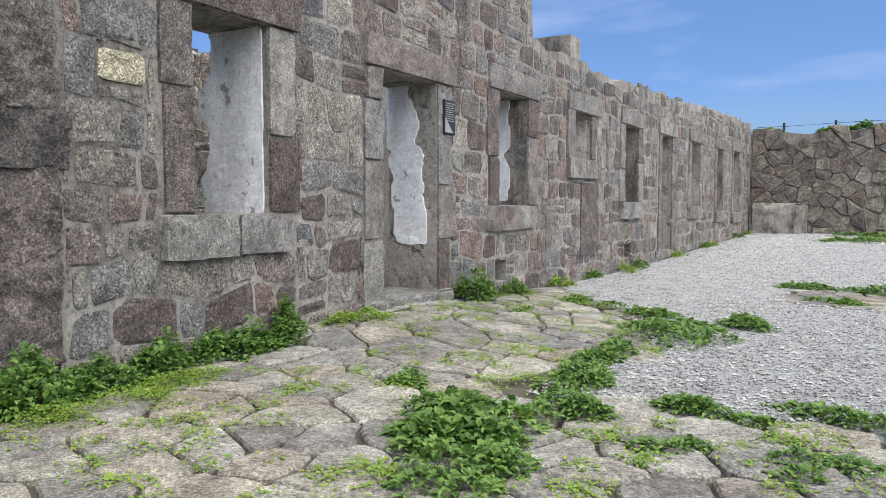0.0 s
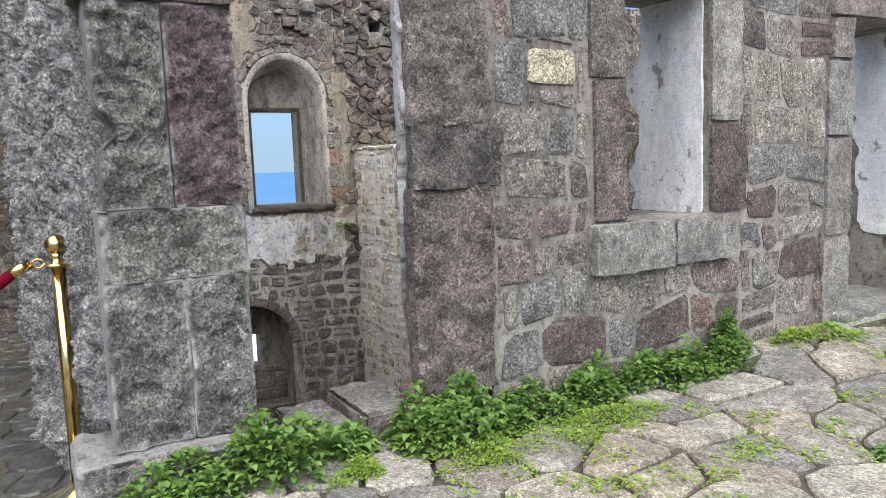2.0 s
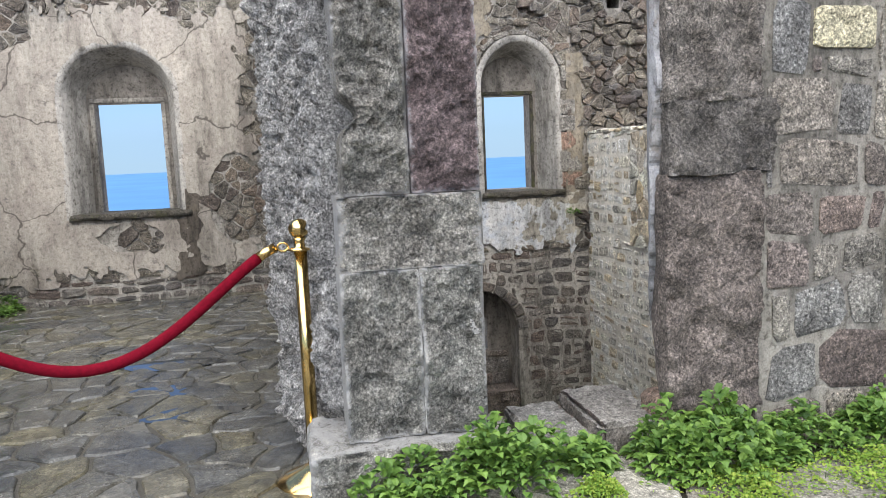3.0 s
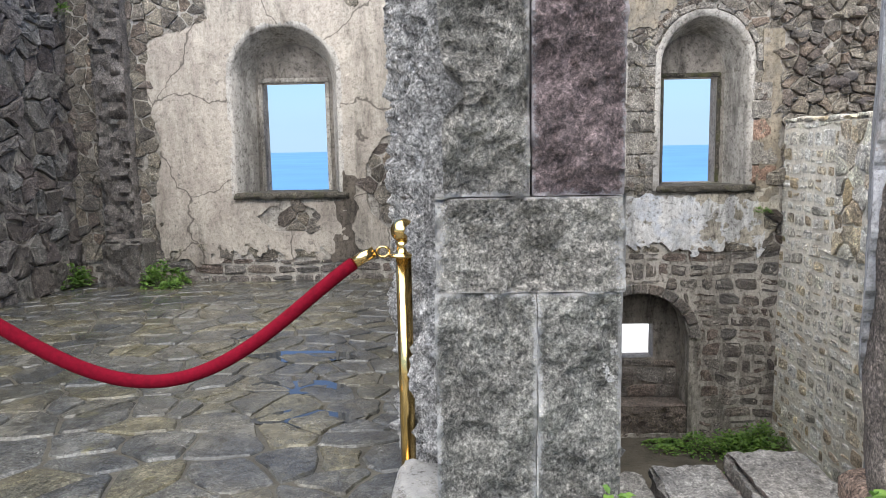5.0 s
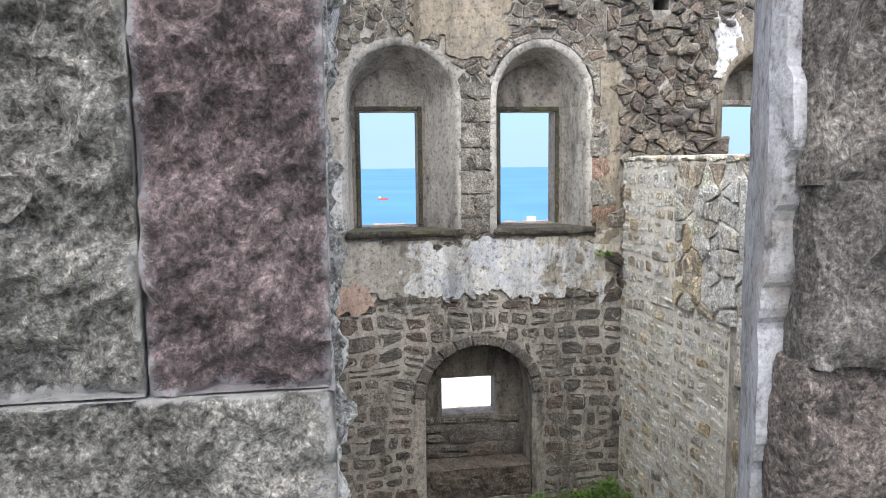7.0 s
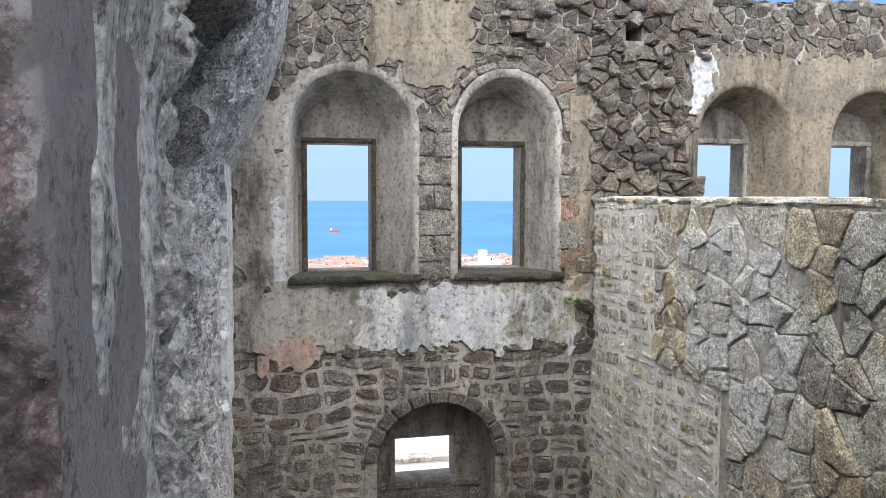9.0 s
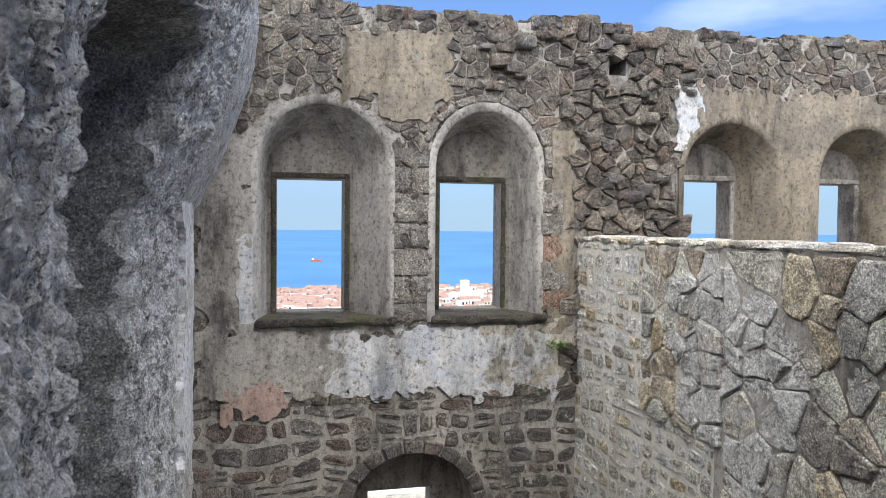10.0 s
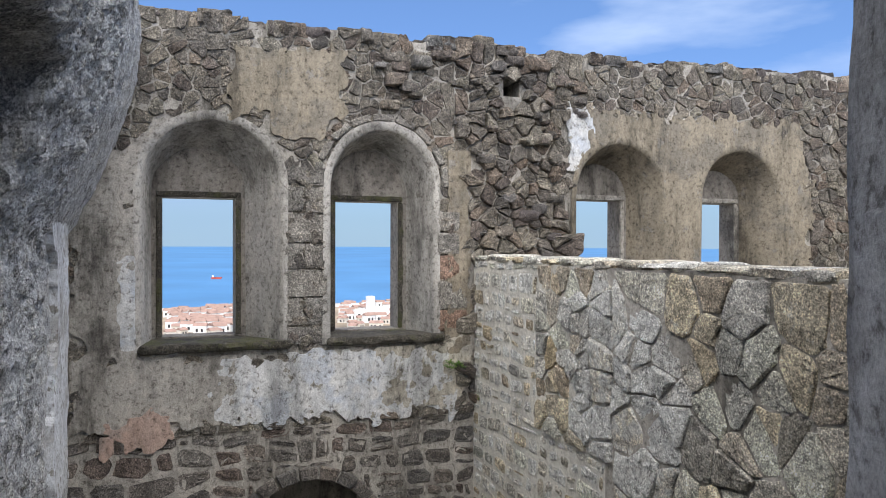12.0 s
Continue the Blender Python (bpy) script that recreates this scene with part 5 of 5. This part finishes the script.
# walls that close the left room
wall_west = empty("wall_left_room", "dark rubble side wall of a roofless room", "wall", kind="structure")
on_west = lambda u, d, z: (u, -5.15 - d, z)
v, f = wall_body(on_west, -6.9, -0.3, 0.0, 0.5, -0.8, 3.6)
raw("mortar_core", v, f, MORTAR, wall_west)
lay_rubble(on_west, voronoi(-6.9, -3.0, -0.4, 3.5, 0.28, random.Random(31), lambda u, z: True, 0.62), DARK_STONE, wall_west, 32, (-6.5, -5.1, 1), limit=200, gap=0.014, proud=0.045, relief=0.025)
rough_block("buttress", on_rear, -4.75, -4.35, -0.5, 3.3, -0.22, 0.1, DARK_STONE, wall_rear, "broken stump of a cross wall", rough=0.12, edge=0.05, cell=0.05, seed=4)
rough_block("buttress_foot", on_rear, -4.7, -4.2, -0.5, 0.15, -0.42, 0.1, DARK_STONE, wall_rear, rough=0.08, edge=0.08, cell=0.05, seed=5)
v, f = wall_body(on_facade, -6.0, -3.3, 0.0, 0.5, -0.4, 3.2)
tagged(raw("wall_facade_south", v, f, MORTAR), "rubble wall beside the wide opening", "wall", kind="structure")
v, f = wall_body(on_facade, 1.08, 9.0, 0.05, 0.5, -3.0, -0.28)
tagged(raw("wall_footing", v, f, MORTAR), "rubble footing under the facade", "wall", kind="structure")
v, f = wall_body(lambda u, d, z: (-0.1 - d, u, z), -0.36, 1.1, 0.0, 0.45, -3.0, -0.36)
tagged(raw("wall_footing_opening", v, f, MORTAR), "rubble footing under the threshold", "wall", kind="structure")
v, f = wall_body(lambda u, d, z: (u, 9.0 + d, z), -7.5, -0.5, 0.0, 0.4, -3.0, 3.3)
tagged(raw("wall_north", v, f, MORTAR), "far cross wall of a ruined room", "wall", kind="structure")
v, f = wall_body(lambda u, d, z: (u, d, z), -6.9, -0.5, 3.8, 9.0, -0.6, -0.45)
tagged(raw("floor_north_room", v, f, SOIL), "earth floor of a ruined room", "floor", kind="structure")

# ---- courtyard ----
pavement = empty("pavement", "uneven old flagstone paving with weeds in its joints", "pavement", kind="structure")
rng = random.Random(41)
pave("flagstone", voronoi(0.0, 6.0, -3.0, 9.0, 0.29, rng, paved, 0.8, 0.33), FLAG, pavement, 42, ground_height, (0.9, 1.3), gap=0.012, tilt=0.025, bulge=0.007)
rng = random.Random(43)
vs, fs = [], []
OCT = [(1, 0, 0), (-1, 0, 0), (0, 1, 0), (0, -1, 0), (0, 0, 1), (0, 0, -1)]
OFA = [(0, 2, 4), (2, 1, 4), (1, 3, 4), (3, 0, 4), (2, 0, 5), (1, 2, 5), (3, 1, 5), (0, 3, 5)]
while len(vs) < 6 * 48000:
    y = 1.9 + 19.8 * rng.random() ** 1.9
    x = 0.1 + rng.random() * (5.0 + y * 0.25)
    if paved(x, y):
        continue
    r = rng.uniform(0.005, 0.011) * (1 + 0.06 * y)
    c, s = math.cos(rng.random() * 6), math.sin(rng.random() * 6)
    k = len(vs)
    z = ground_height(x, y) + 0.002
    a, b, d = r * rng.uniform(0.7, 1.3), r * rng.uniform(0.6, 1.2), r * rng.uniform(0.4, 0.8)
    vs += [(x + (px * a * c - py * b * s), y + (px * a * s + py * b * c), z + pz * d) for px, py, pz in OCT]
    fs += [tuple(q + k for q in t) for t in OFA]
tagged(raw("gravel", vs, fs, PEBBLE), "loose pale grey gravel", "gravel", kind="stuff")
bm = bmesh.new()
bmesh.ops.create_grid(bm, x_segments=70, y_segments=130, size=1)
for v in bm.verts:
    v.co.x, v.co.y = 0.06 + (v.co.x + 1) * 5.9, 1.7 + (v.co.y + 1) * 10.0
    v.co.z = ground_height(v.co.x, v.co.y) - (0.004 if not paved(v.co.x, v.co.y) else 0.06)
tagged(part("ground_gravel", bm, GRAVEL, smooth=True), "bed of pale grey gravel", "gravel", kind="structure")

# far boundary wall
wall_end = empty("wall_end", "rubble boundary wall closing the courtyard", "wall", kind="structure")
on_end = lambda u, d, z: (u, 21.8 + d, z)
end_top = lambda u: 2.95 + 0.12 * fbm(u, 0, 0, 3)
v, f = wall_body(on_end, -8, 12, 0, 0.8, -0.5, end_top)
raw("mortar_core", v, f, END_MORTAR, wall_end)
lay_rubble(on_end, [q for q in voronoi(0.02, 9.0, 0.1, 3.1, 0.40, random.Random(51), lambda u, z: z < end_top(u) - 0.1, 0.55)], RUBBLE, wall_end, 52, (0.5, 21.8, 1.5), limit=180, gap=0.018, proud=0.05, relief=0.025)
rough_block("plaster_mound", on_end, 0.02, 1.5, -0.1, 1.0, -0.35, 0.2, MORTAR, wall_end, "rendered foot of the wall", rough=0.1, edge=0.15, cell=0.1, seed=2)
# ---- weeds ----
def leaf_mesh(rng, spots, size, droop=0.3, narrow=0.55):
    """Small folded leaves at the spots (place, outward way)."""
    vs, fs = [], []
    for p, out in spots:
        s = size * rng.uniform(0.55, 1.3)
        d = Vector((out[0] + rng.uniform(-0.7, 0.7), out[1] + rng.uniform(-0.7, 0.7), out[2] * 0.4 + rng.uniform(-0.25, 0.35)))
        d.normalize()
        side = d.cross(Vector((0, 0, 1)))
        if side.length < 0.05:
            side = Vector((1, 0, 0))
        side.normalize()
        up = side.cross(d)
        w = s * narrow * rng.uniform(0.8, 1.2)
        p = Vector(p)
        mid = p + d * s * 0.5 + up * s * 0.06
        tip = p + d * s - Vector((0, 0, 1)) * s * droop
        k = len(vs)
        vs += [tuple(p), tuple(p + d * s * 0.3 + side * w * 0.55 + up * s * 0.1), tuple(p + d * s * 0.68 + side * w * 0.42 + up * s * 0.04), tuple(tip),
               tuple(p + d * s * 0.68 - side * w * 0.42 + up * s * 0.04), tuple(p + d * s * 0.3 - side * w * 0.55 + up * s * 0.1), tuple(mid)]
        fs += [(k, k + 1, k + 6), (k + 1, k + 2, k + 6), (k + 2, k + 3, k + 6), (k + 3, k + 4, k + 6), (k + 4, k + 5, k + 6), (k + 5, k, k + 6)]
    return vs, fs


def weed(x, y, z, rx, ry, h, n, size, mat, seed, label, name="weed_clump", category="weeds", group=""):
    """A leafy clump: stems that rise from the ground and leaves all over its uneven crown."""
    rng = random.Random(seed)
    ob = empty(name, label, category, group, at=(x, y, z))
    spots, stems = [], []
    lobes = [(rng.uniform(-0.75, 0.75) * rx, rng.uniform(-0.75, 0.75) * ry, rng.uniform(0.45, 1.0)) for _ in range(max(4, int(n / 110)))]
    for i in range(n):
        lx, ly, lh = rng.choice(lobes)
        a, t = rng.uniform(0, 2 * math.pi), rng.random() ** 0.6
        f = rng.uniform(0.6, 1.0)
        px, py = lx + 0.42 * rx * t * math.cos(a), ly + 0.42 * ry * t * math.sin(a)
        edge = max(0.12, 1 - (px / rx) ** 2 * 0.6 - (py / ry) ** 2 * 0.6)
        pz = h * lh * f * (1 - 0.75 * t * t) * edge
        spots.append(((px, py, pz), (math.cos(a) * t, math.sin(a) * t, 0.8)))
        if i % 9 == 0:
            stems.append((px, py, pz))
    v, f = leaf_mesh(rng, spots, size)
    tagged(raw("foliage", v, f, mat, ob), kind="stuff")
    vs, fs = [], []
    for px, py, pz in stems:
        k = len(vs)
        w = 0.0025
        bx, by = px * 0.6, py * 0.6
        vs += [(bx - w, by, -0.01), (bx + w, by, -0.01), (bx, by + w, -0.01), (px, py, pz)]
        fs += [(k, k + 1, k + 3), (k + 1, k + 2, k + 3), (k + 2, k, k + 3)]
    tagged(raw("stem_tangle", vs, fs, STEM, ob), kind="stuff")
    return ob


NETTLE = "leafy green weeds growing at the foot of the stone wall"
for k, (x, y, rx, ry, h, n, size) in enumerate(((0.14, -0.30, 0.16, 0.24, 0.24, 700, 0.045), (0.13, 0.05, 0.17, 0.30, 0.34, 1100, 0.05), (0.08, 0.32, 0.12, 0.14, 0.20, 350, 0.055), (0.18, 0.74, 0.20, 0.26, 0.40, 1300, 0.05), (0.16, 1.15, 0.15, 0.25, 0.22, 700, 0.045),
                                                (0.14, 1.62, 0.14, 0.30, 0.26, 900, 0.045), (0.14, 2.10, 0.14, 0.30, 0.30, 1100, 0.045), (0.13, 2.52, 0.13, 0.22, 0.34, 800, 0.042))):
    weed(x, y, ground_height(x, y) - 0.02, rx, ry, h, n, size, LEAF, 100 + k, NETTLE, group="weeds along the wall")
weed(0.18, 3.2, ground_height(0.2, 3.2) - 0.02, 0.16, 0.42, 0.10, 700, 0.035, MOSSY, 120, "low green weeds beside a door step", group="weeds along the wall")
weed(0.16, 4.95, ground_height(0.2, 4.95) - 0.02, 0.18, 0.32, 0.36, 900, 0.05, LEAF, 121, "tall leafy weeds beside a doorway", group="weeds along the wall")
weed(0.14, 5.75, ground_height(0.2, 5.75) - 0.02, 0.14, 0.3, 0.22, 500, 0.045, LEAF, 122, "leafy weeds below a wall hole", group="weeds along the wall")
for k, y in enumerate((7.2, 8.4, 9.7, 10.3, 12.9, 15.2, 16.0, 19.2, 20.6)):
    weed(0.12, y, ground_height(0.1, y) - 0.02, 0.14, 0.35, 0.16, 160, 0.06, LEAF if k % 2 else MOSSY, 130 + k, "small weeds at the foot of the wall", group="weeds along the wall")
for k, (x, y, rx, ry) in enumerate(((0.42, 1.05, 0.20, 0.35), (0.38, 1.45, 0.16, 0.30), (0.40, 0.72, 0.15, 0.2), (0.30, 0.25, 0.10, 0.12))):
    weed(x, y, ground_height(x, y) - 0.01, rx, ry, 0.09, 1500, 0.016, MOSSY, 150 + k, "soft yellow-green moss and chickweed mat", "moss_mat", "moss", "moss mats")
PAVE = "bushy green weeds growing between paving stones"
for k, (x, y, rx, ry, h, n, size) in enumerate(((2.02, 1.45, 0.26, 0.30, 0.24, 1300, 0.05), (2.2, 1.05, 0.2, 0.3, 0.14, 700, 0.04), (1.75, 1.75, 0.22, 0.2, 0.12, 600, 0.04), (2.2, 2.0, 0.2, 0.25, 0.13, 600, 0.04),
                                                (2.05, 2.55, 0.2, 0.4, 0.12, 600, 0.045), (1.95, 3.3, 0.2, 0.4, 0.13, 600, 0.045), (2.15, 4.2, 0.4, 0.45, 0.16, 900, 0.05), (2.35, 4.7, 0.35, 0.3, 0.16, 700, 0.05),
                                                (1.6, 4.9, 0.35, 0.3, 0.12, 500, 0.05), (1.1, 5.5, 0.35, 0.3, 0.08, 400, 0.045), (0.9, 4.6, 0.15, 0.2, 0.05, 200, 0.04), (1.35, 2.15, 0.18, 0.16, 0.07, 350, 0.035),
                                                (2.75, 2.3, 0.35, 0.14, 0.09, 500, 0.04), (3.35, 2.45, 0.4, 0.15, 0.09, 500, 0.04), (2.7, 1.7, 0.15, 0.15, 0.07, 250, 0.035), (3.2, 1.75, 0.2, 0.2, 0.08, 300, 0.035),
                                                (2.75, 8.5, 0.5, 0.3, 0.10, 500, 0.06), (3.5, 8.2, 0.5, 0.3, 0.10, 500, 0.06), (2.9, 7.0, 0.35, 0.2, 0.08, 300, 0.055), (2.4, 18.4, 0.5, 0.8, 0.1, 250, 0.1), (3.4, 18.2, 0.8, 1.2, 0.12, 400, 0.11),
                                                (3.5, 20.4, 1.2, 0.6, 0.14, 400, 0.11), (2.6, 20.9, 0.8, 0.4, 0.14, 250, 0.11))):
    weed(x, y, ground_height(x, y) - 0.015, rx, ry, h, n, size, LEAF, 170 + k, PAVE, group="weeds in the paving")
# moss and tiny weeds in the joints
rng = random.Random(61)
spots = []
for _ in range(750):
    x, y = rng.uniform(0.1, 3.6), rng.uniform(-0.6, 6.6)
    if not paved(x, y) or fbm(x * 0.9, y * 0.9, 4, 3) < -0.05 - 0.12 * x:
        continue
    for _ in range(rng.randint(12, 60)):
        a, r = rng.uniform(0, 6.28), rng.random() ** 0.5 * rng.uniform(0.03, 0.10)
        spots.append(((x + r * math.cos(a), y + r * math.sin(a), ground_height(x, y) + rng.uniform(-0.012, 0.016)), (math.cos(a), math.sin(a), 0.6)))
v, f = leaf_mesh(rng, spots, 0.022)
tagged(raw("joint_weeds", v, f, MOSSY), "tiny green weeds and moss in paving joints", "weeds", kind="stuff")
# sunken room and left room
for k, (x, y, rx, ry, h, n) in enumerate(((-6.5, 3.0, 0.40, 0.3, 0.42, 1100), (-6.5, 2.45, 0.35, 0.4, 0.34, 1000), (-6.5, 1.8, 0.3, 0.4, 0.12, 500), (-6.1, 2.8, 0.4, 0.4, 0.12, 600), (-6.6, 1.1, 0.2, 0.3, 0.08, 250), (-5.6, 2.7, 0.4, 0.4, 0.1, 500))):
    weed(x, y, -2.46, rx, ry, h, n, 0.05, LEAF, 210 + k, "green weeds on the sunken floor", group="weeds in the sunken room")
for k, (x, y, h, n) in enumerate(((-6.6, -5.0, 0.4, 400), (-6.55, -4.0, 0.42, 500), (-6.5, -3.75, 0.2, 250), (-6.4, -5.6, 0.3, 300))):
    weed(x, y, left_floor(x, y) - 0.02, 0.25, 0.25, h, n, 0.06, LEAF, 220 + k, "weeds at the foot of a ruined room's wall", group="weeds in the left room")
for k, (x, y, z, h) in enumerate(((-6.8, 3.35, -0.0, 0.1), (-6.82, 3.0, 0.32, 0.12), (-6.7, -4.4, 2.95, 0.2), (-6.75, -5.0, 2.75, 0.2))):
    weed(x, y, z, 0.08, 0.1, h, 90, 0.035, LEAF, 230 + k, "small weed growing out of the wall", group="wall weeds")
for k, x in enumerate((1.9, 2.3, 2.8, 0.4, 3.3)):
    weed(x, 22.1, end_top(x) - 0.02, 0.35, 0.3, 0.28 if 0 < k < 3 else 0.14, 250, 0.11, MOSSY if k % 2 else LEAF, 240 + k, "grass and weeds on top of a rubble wall", group="weeds on the end wall")
# wire on top of the far wall
wire = empty("wire_fence", "thin wire on short dark posts along a wall top", "fence", at=(2, 22.2, 2.9))
for x in (0.8, 2.1, 3.4):
    slab("post", (x - 2.03, -0.03, 0.0), (x - 1.97, 0.03, 0.36), BLACK, wire)
part("wire", tube([(-1.9, 0, 0.27), (-1.2, 0, 0.26), (0.1, 0, 0.29), (1.4, 0, 0.30), (3.0, 0, 0.38)], 0.008, 6), BLACK, wire)

# ---- coast, town and ship ----
ROOF = plain_material("red_roof_tiles", (0.30, 0.20, 0.165), 0.9, 0, 0.3, 0.4, 0)
HOUSE = plain_material("pale_house_wall", (0.62, 0.58, 0.52), 0.9, 0, 0.4, 0.3, 0)
WHITE = plain_material("white_house_wall", (0.78, 0.78, 0.77), 0.85, 0, 0.4, 0.15, 0)
SHORE = plain_material("pale_shore", (0.52, 0.46, 0.40), 0.95, 0, 0.05, 0.5, 0)
RUST = plain_material("red_ship_hull", (0.55, 0.10, 0.07), 0.6, 0, 0.3, 0.2, 0)
tagged(raw("ground_shore", [(-690, -900, -61.2), (-745, -900, -61.2), (-745, 900, -61.2), (-690, 900, -61.2)], [(0, 1, 2, 3)], SHORE), "pale strip of shore along the sea", "shore", kind="structure")


def house(w, d, h, roof, wall):
    ob = empty("house", "small pale house with a red tiled roof in the coastal town", "house", group="town houses")
    bm = bmesh.new()
    bmesh.ops.create_cube(bm, size=1)
    for v in bm.verts:
        v.co = ((v.co.x) * d, v.co.y * w, (v.co.z + 0.5) * h)
    part("wall", bm, wall, ob)
    bm = bmesh.new()
    o = 0.3
    q = [bm.verts.new(p) for p in ((-d / 2 - o, -w / 2 - o, h), (d / 2 + o, -w / 2 - o, h), (d / 2 + o, w / 2 + o, h), (-d / 2 - o, w / 2 + o, h), (0, -w / 2 - o, h + roof), (0, w / 2 + o, h + roof))]
    for fc in ((0, 1, 4), (2, 3, 5), (1, 2, 5, 4), (3, 0, 4, 5), (3, 2, 1, 0)):
        bm.faces.new([q[i] for i in fc])
    part("roof", bm, ROOF, ob, "red tiled roof")
    for k in range(2):
        slab("window", (d / 2 - 0.05, -w * 0.3 + k * w * 0.4, h * 0.35), (d / 2 + 0.04, -w * 0.3 + k * w * 0.4 + w * 0.18, h * 0.7), BLACK, ob)
    return ob


rng = random.Random(91)
kinds = [house(6, 5, 4, 1.6, HOUSE), house(8, 5, 6, 1.8, WHITE), house(5, 5, 3.4, 1.5, HOUSE)]
land_z = lambda x: -45 - 17 * (-x - 30) / 710
for i in range(290):
    x = -470 - 225 * rng.random()
    t = rng.random()
    y = -x * (0.02 + 0.10 * t) if i % 4 else -x * (0.24 + 0.10 * t)
    m = pose(x, y, land_z(x) - 0.6, 0, 0, rng.uniform(-40, 40))
    if i < 3:
        kinds[i].matrix_world = m
    else:
        copy_thing(kinds[i % 3], m)
white = empty("apartment_block", "white block with a taller tower in the coastal town", "building", at=(-540, 152, land_z(-540)))
for nm, lo, hi in (("wing", (-4, -12, -1), (4, -2, 8)), ("tower", (-4, -1.95, -1), (4, 3, 18)), ("wing", (-4, 3.05, -1), (4, 14, 10))):
    slab(nm, lo, hi, WHITE, white)
for k in range(4):
    slab("window", (4, -10 + k * 5.4, 3), (4.1, -8.2 + k * 5.4, 5.5), BLACK, white)
ship = empty("ship", "small red cargo ship on the open sea", "ship", at=(-1230, 95, -58.6))
bm = bmesh.new()
q = [bm.verts.new(p) for p in ((-2, -7, 0), (2, -7, 0), (2, 7, 0), (-2, 7, 0), (-2.5, -8, 3), (2.5, -8, 3), (2.5, 9.5, 3.4), (-2.5, 9.5, 3.4))]
for fc in ((3, 2, 1, 0), (4, 5, 6, 7), (0, 1, 5, 4), (1, 2, 6, 5), (2, 3, 7, 6), (3, 0, 4, 7)):
    bm.faces.new([q[i] for i in fc])
part("hull", bm, RUST, ship)
slab("bridge", (-1.5, -6.5, 3), (1.5, -3.5, 6), WHITE, ship, 0.2, "white bridge house")
# yard below the low opening
slab_yard = tagged(raw("ground_yard", [(-9, -16, -4.6), (-70, -16, -15.0), (-70, 24, -15.0), (-9, 24, -4.6)], [(0, 1, 2, 3)], CONCRETE), "pale concrete yard below the ruin", "yard", kind="structure")
yard_wall = empty("yard_wall", "low whitewashed wall across a yard", "wall", at=(-17, 3, -6.4))
slab("wall_panel", (-0.15, -6, 0), (0.15, 8, 1.5), WHITE, yard_wall, 0.02)
slab("wall_cap", (-0.22, -6, 1.503), (0.22, 8, 1.6), PLASTER, yard_wall, 0.02, "stone cap")
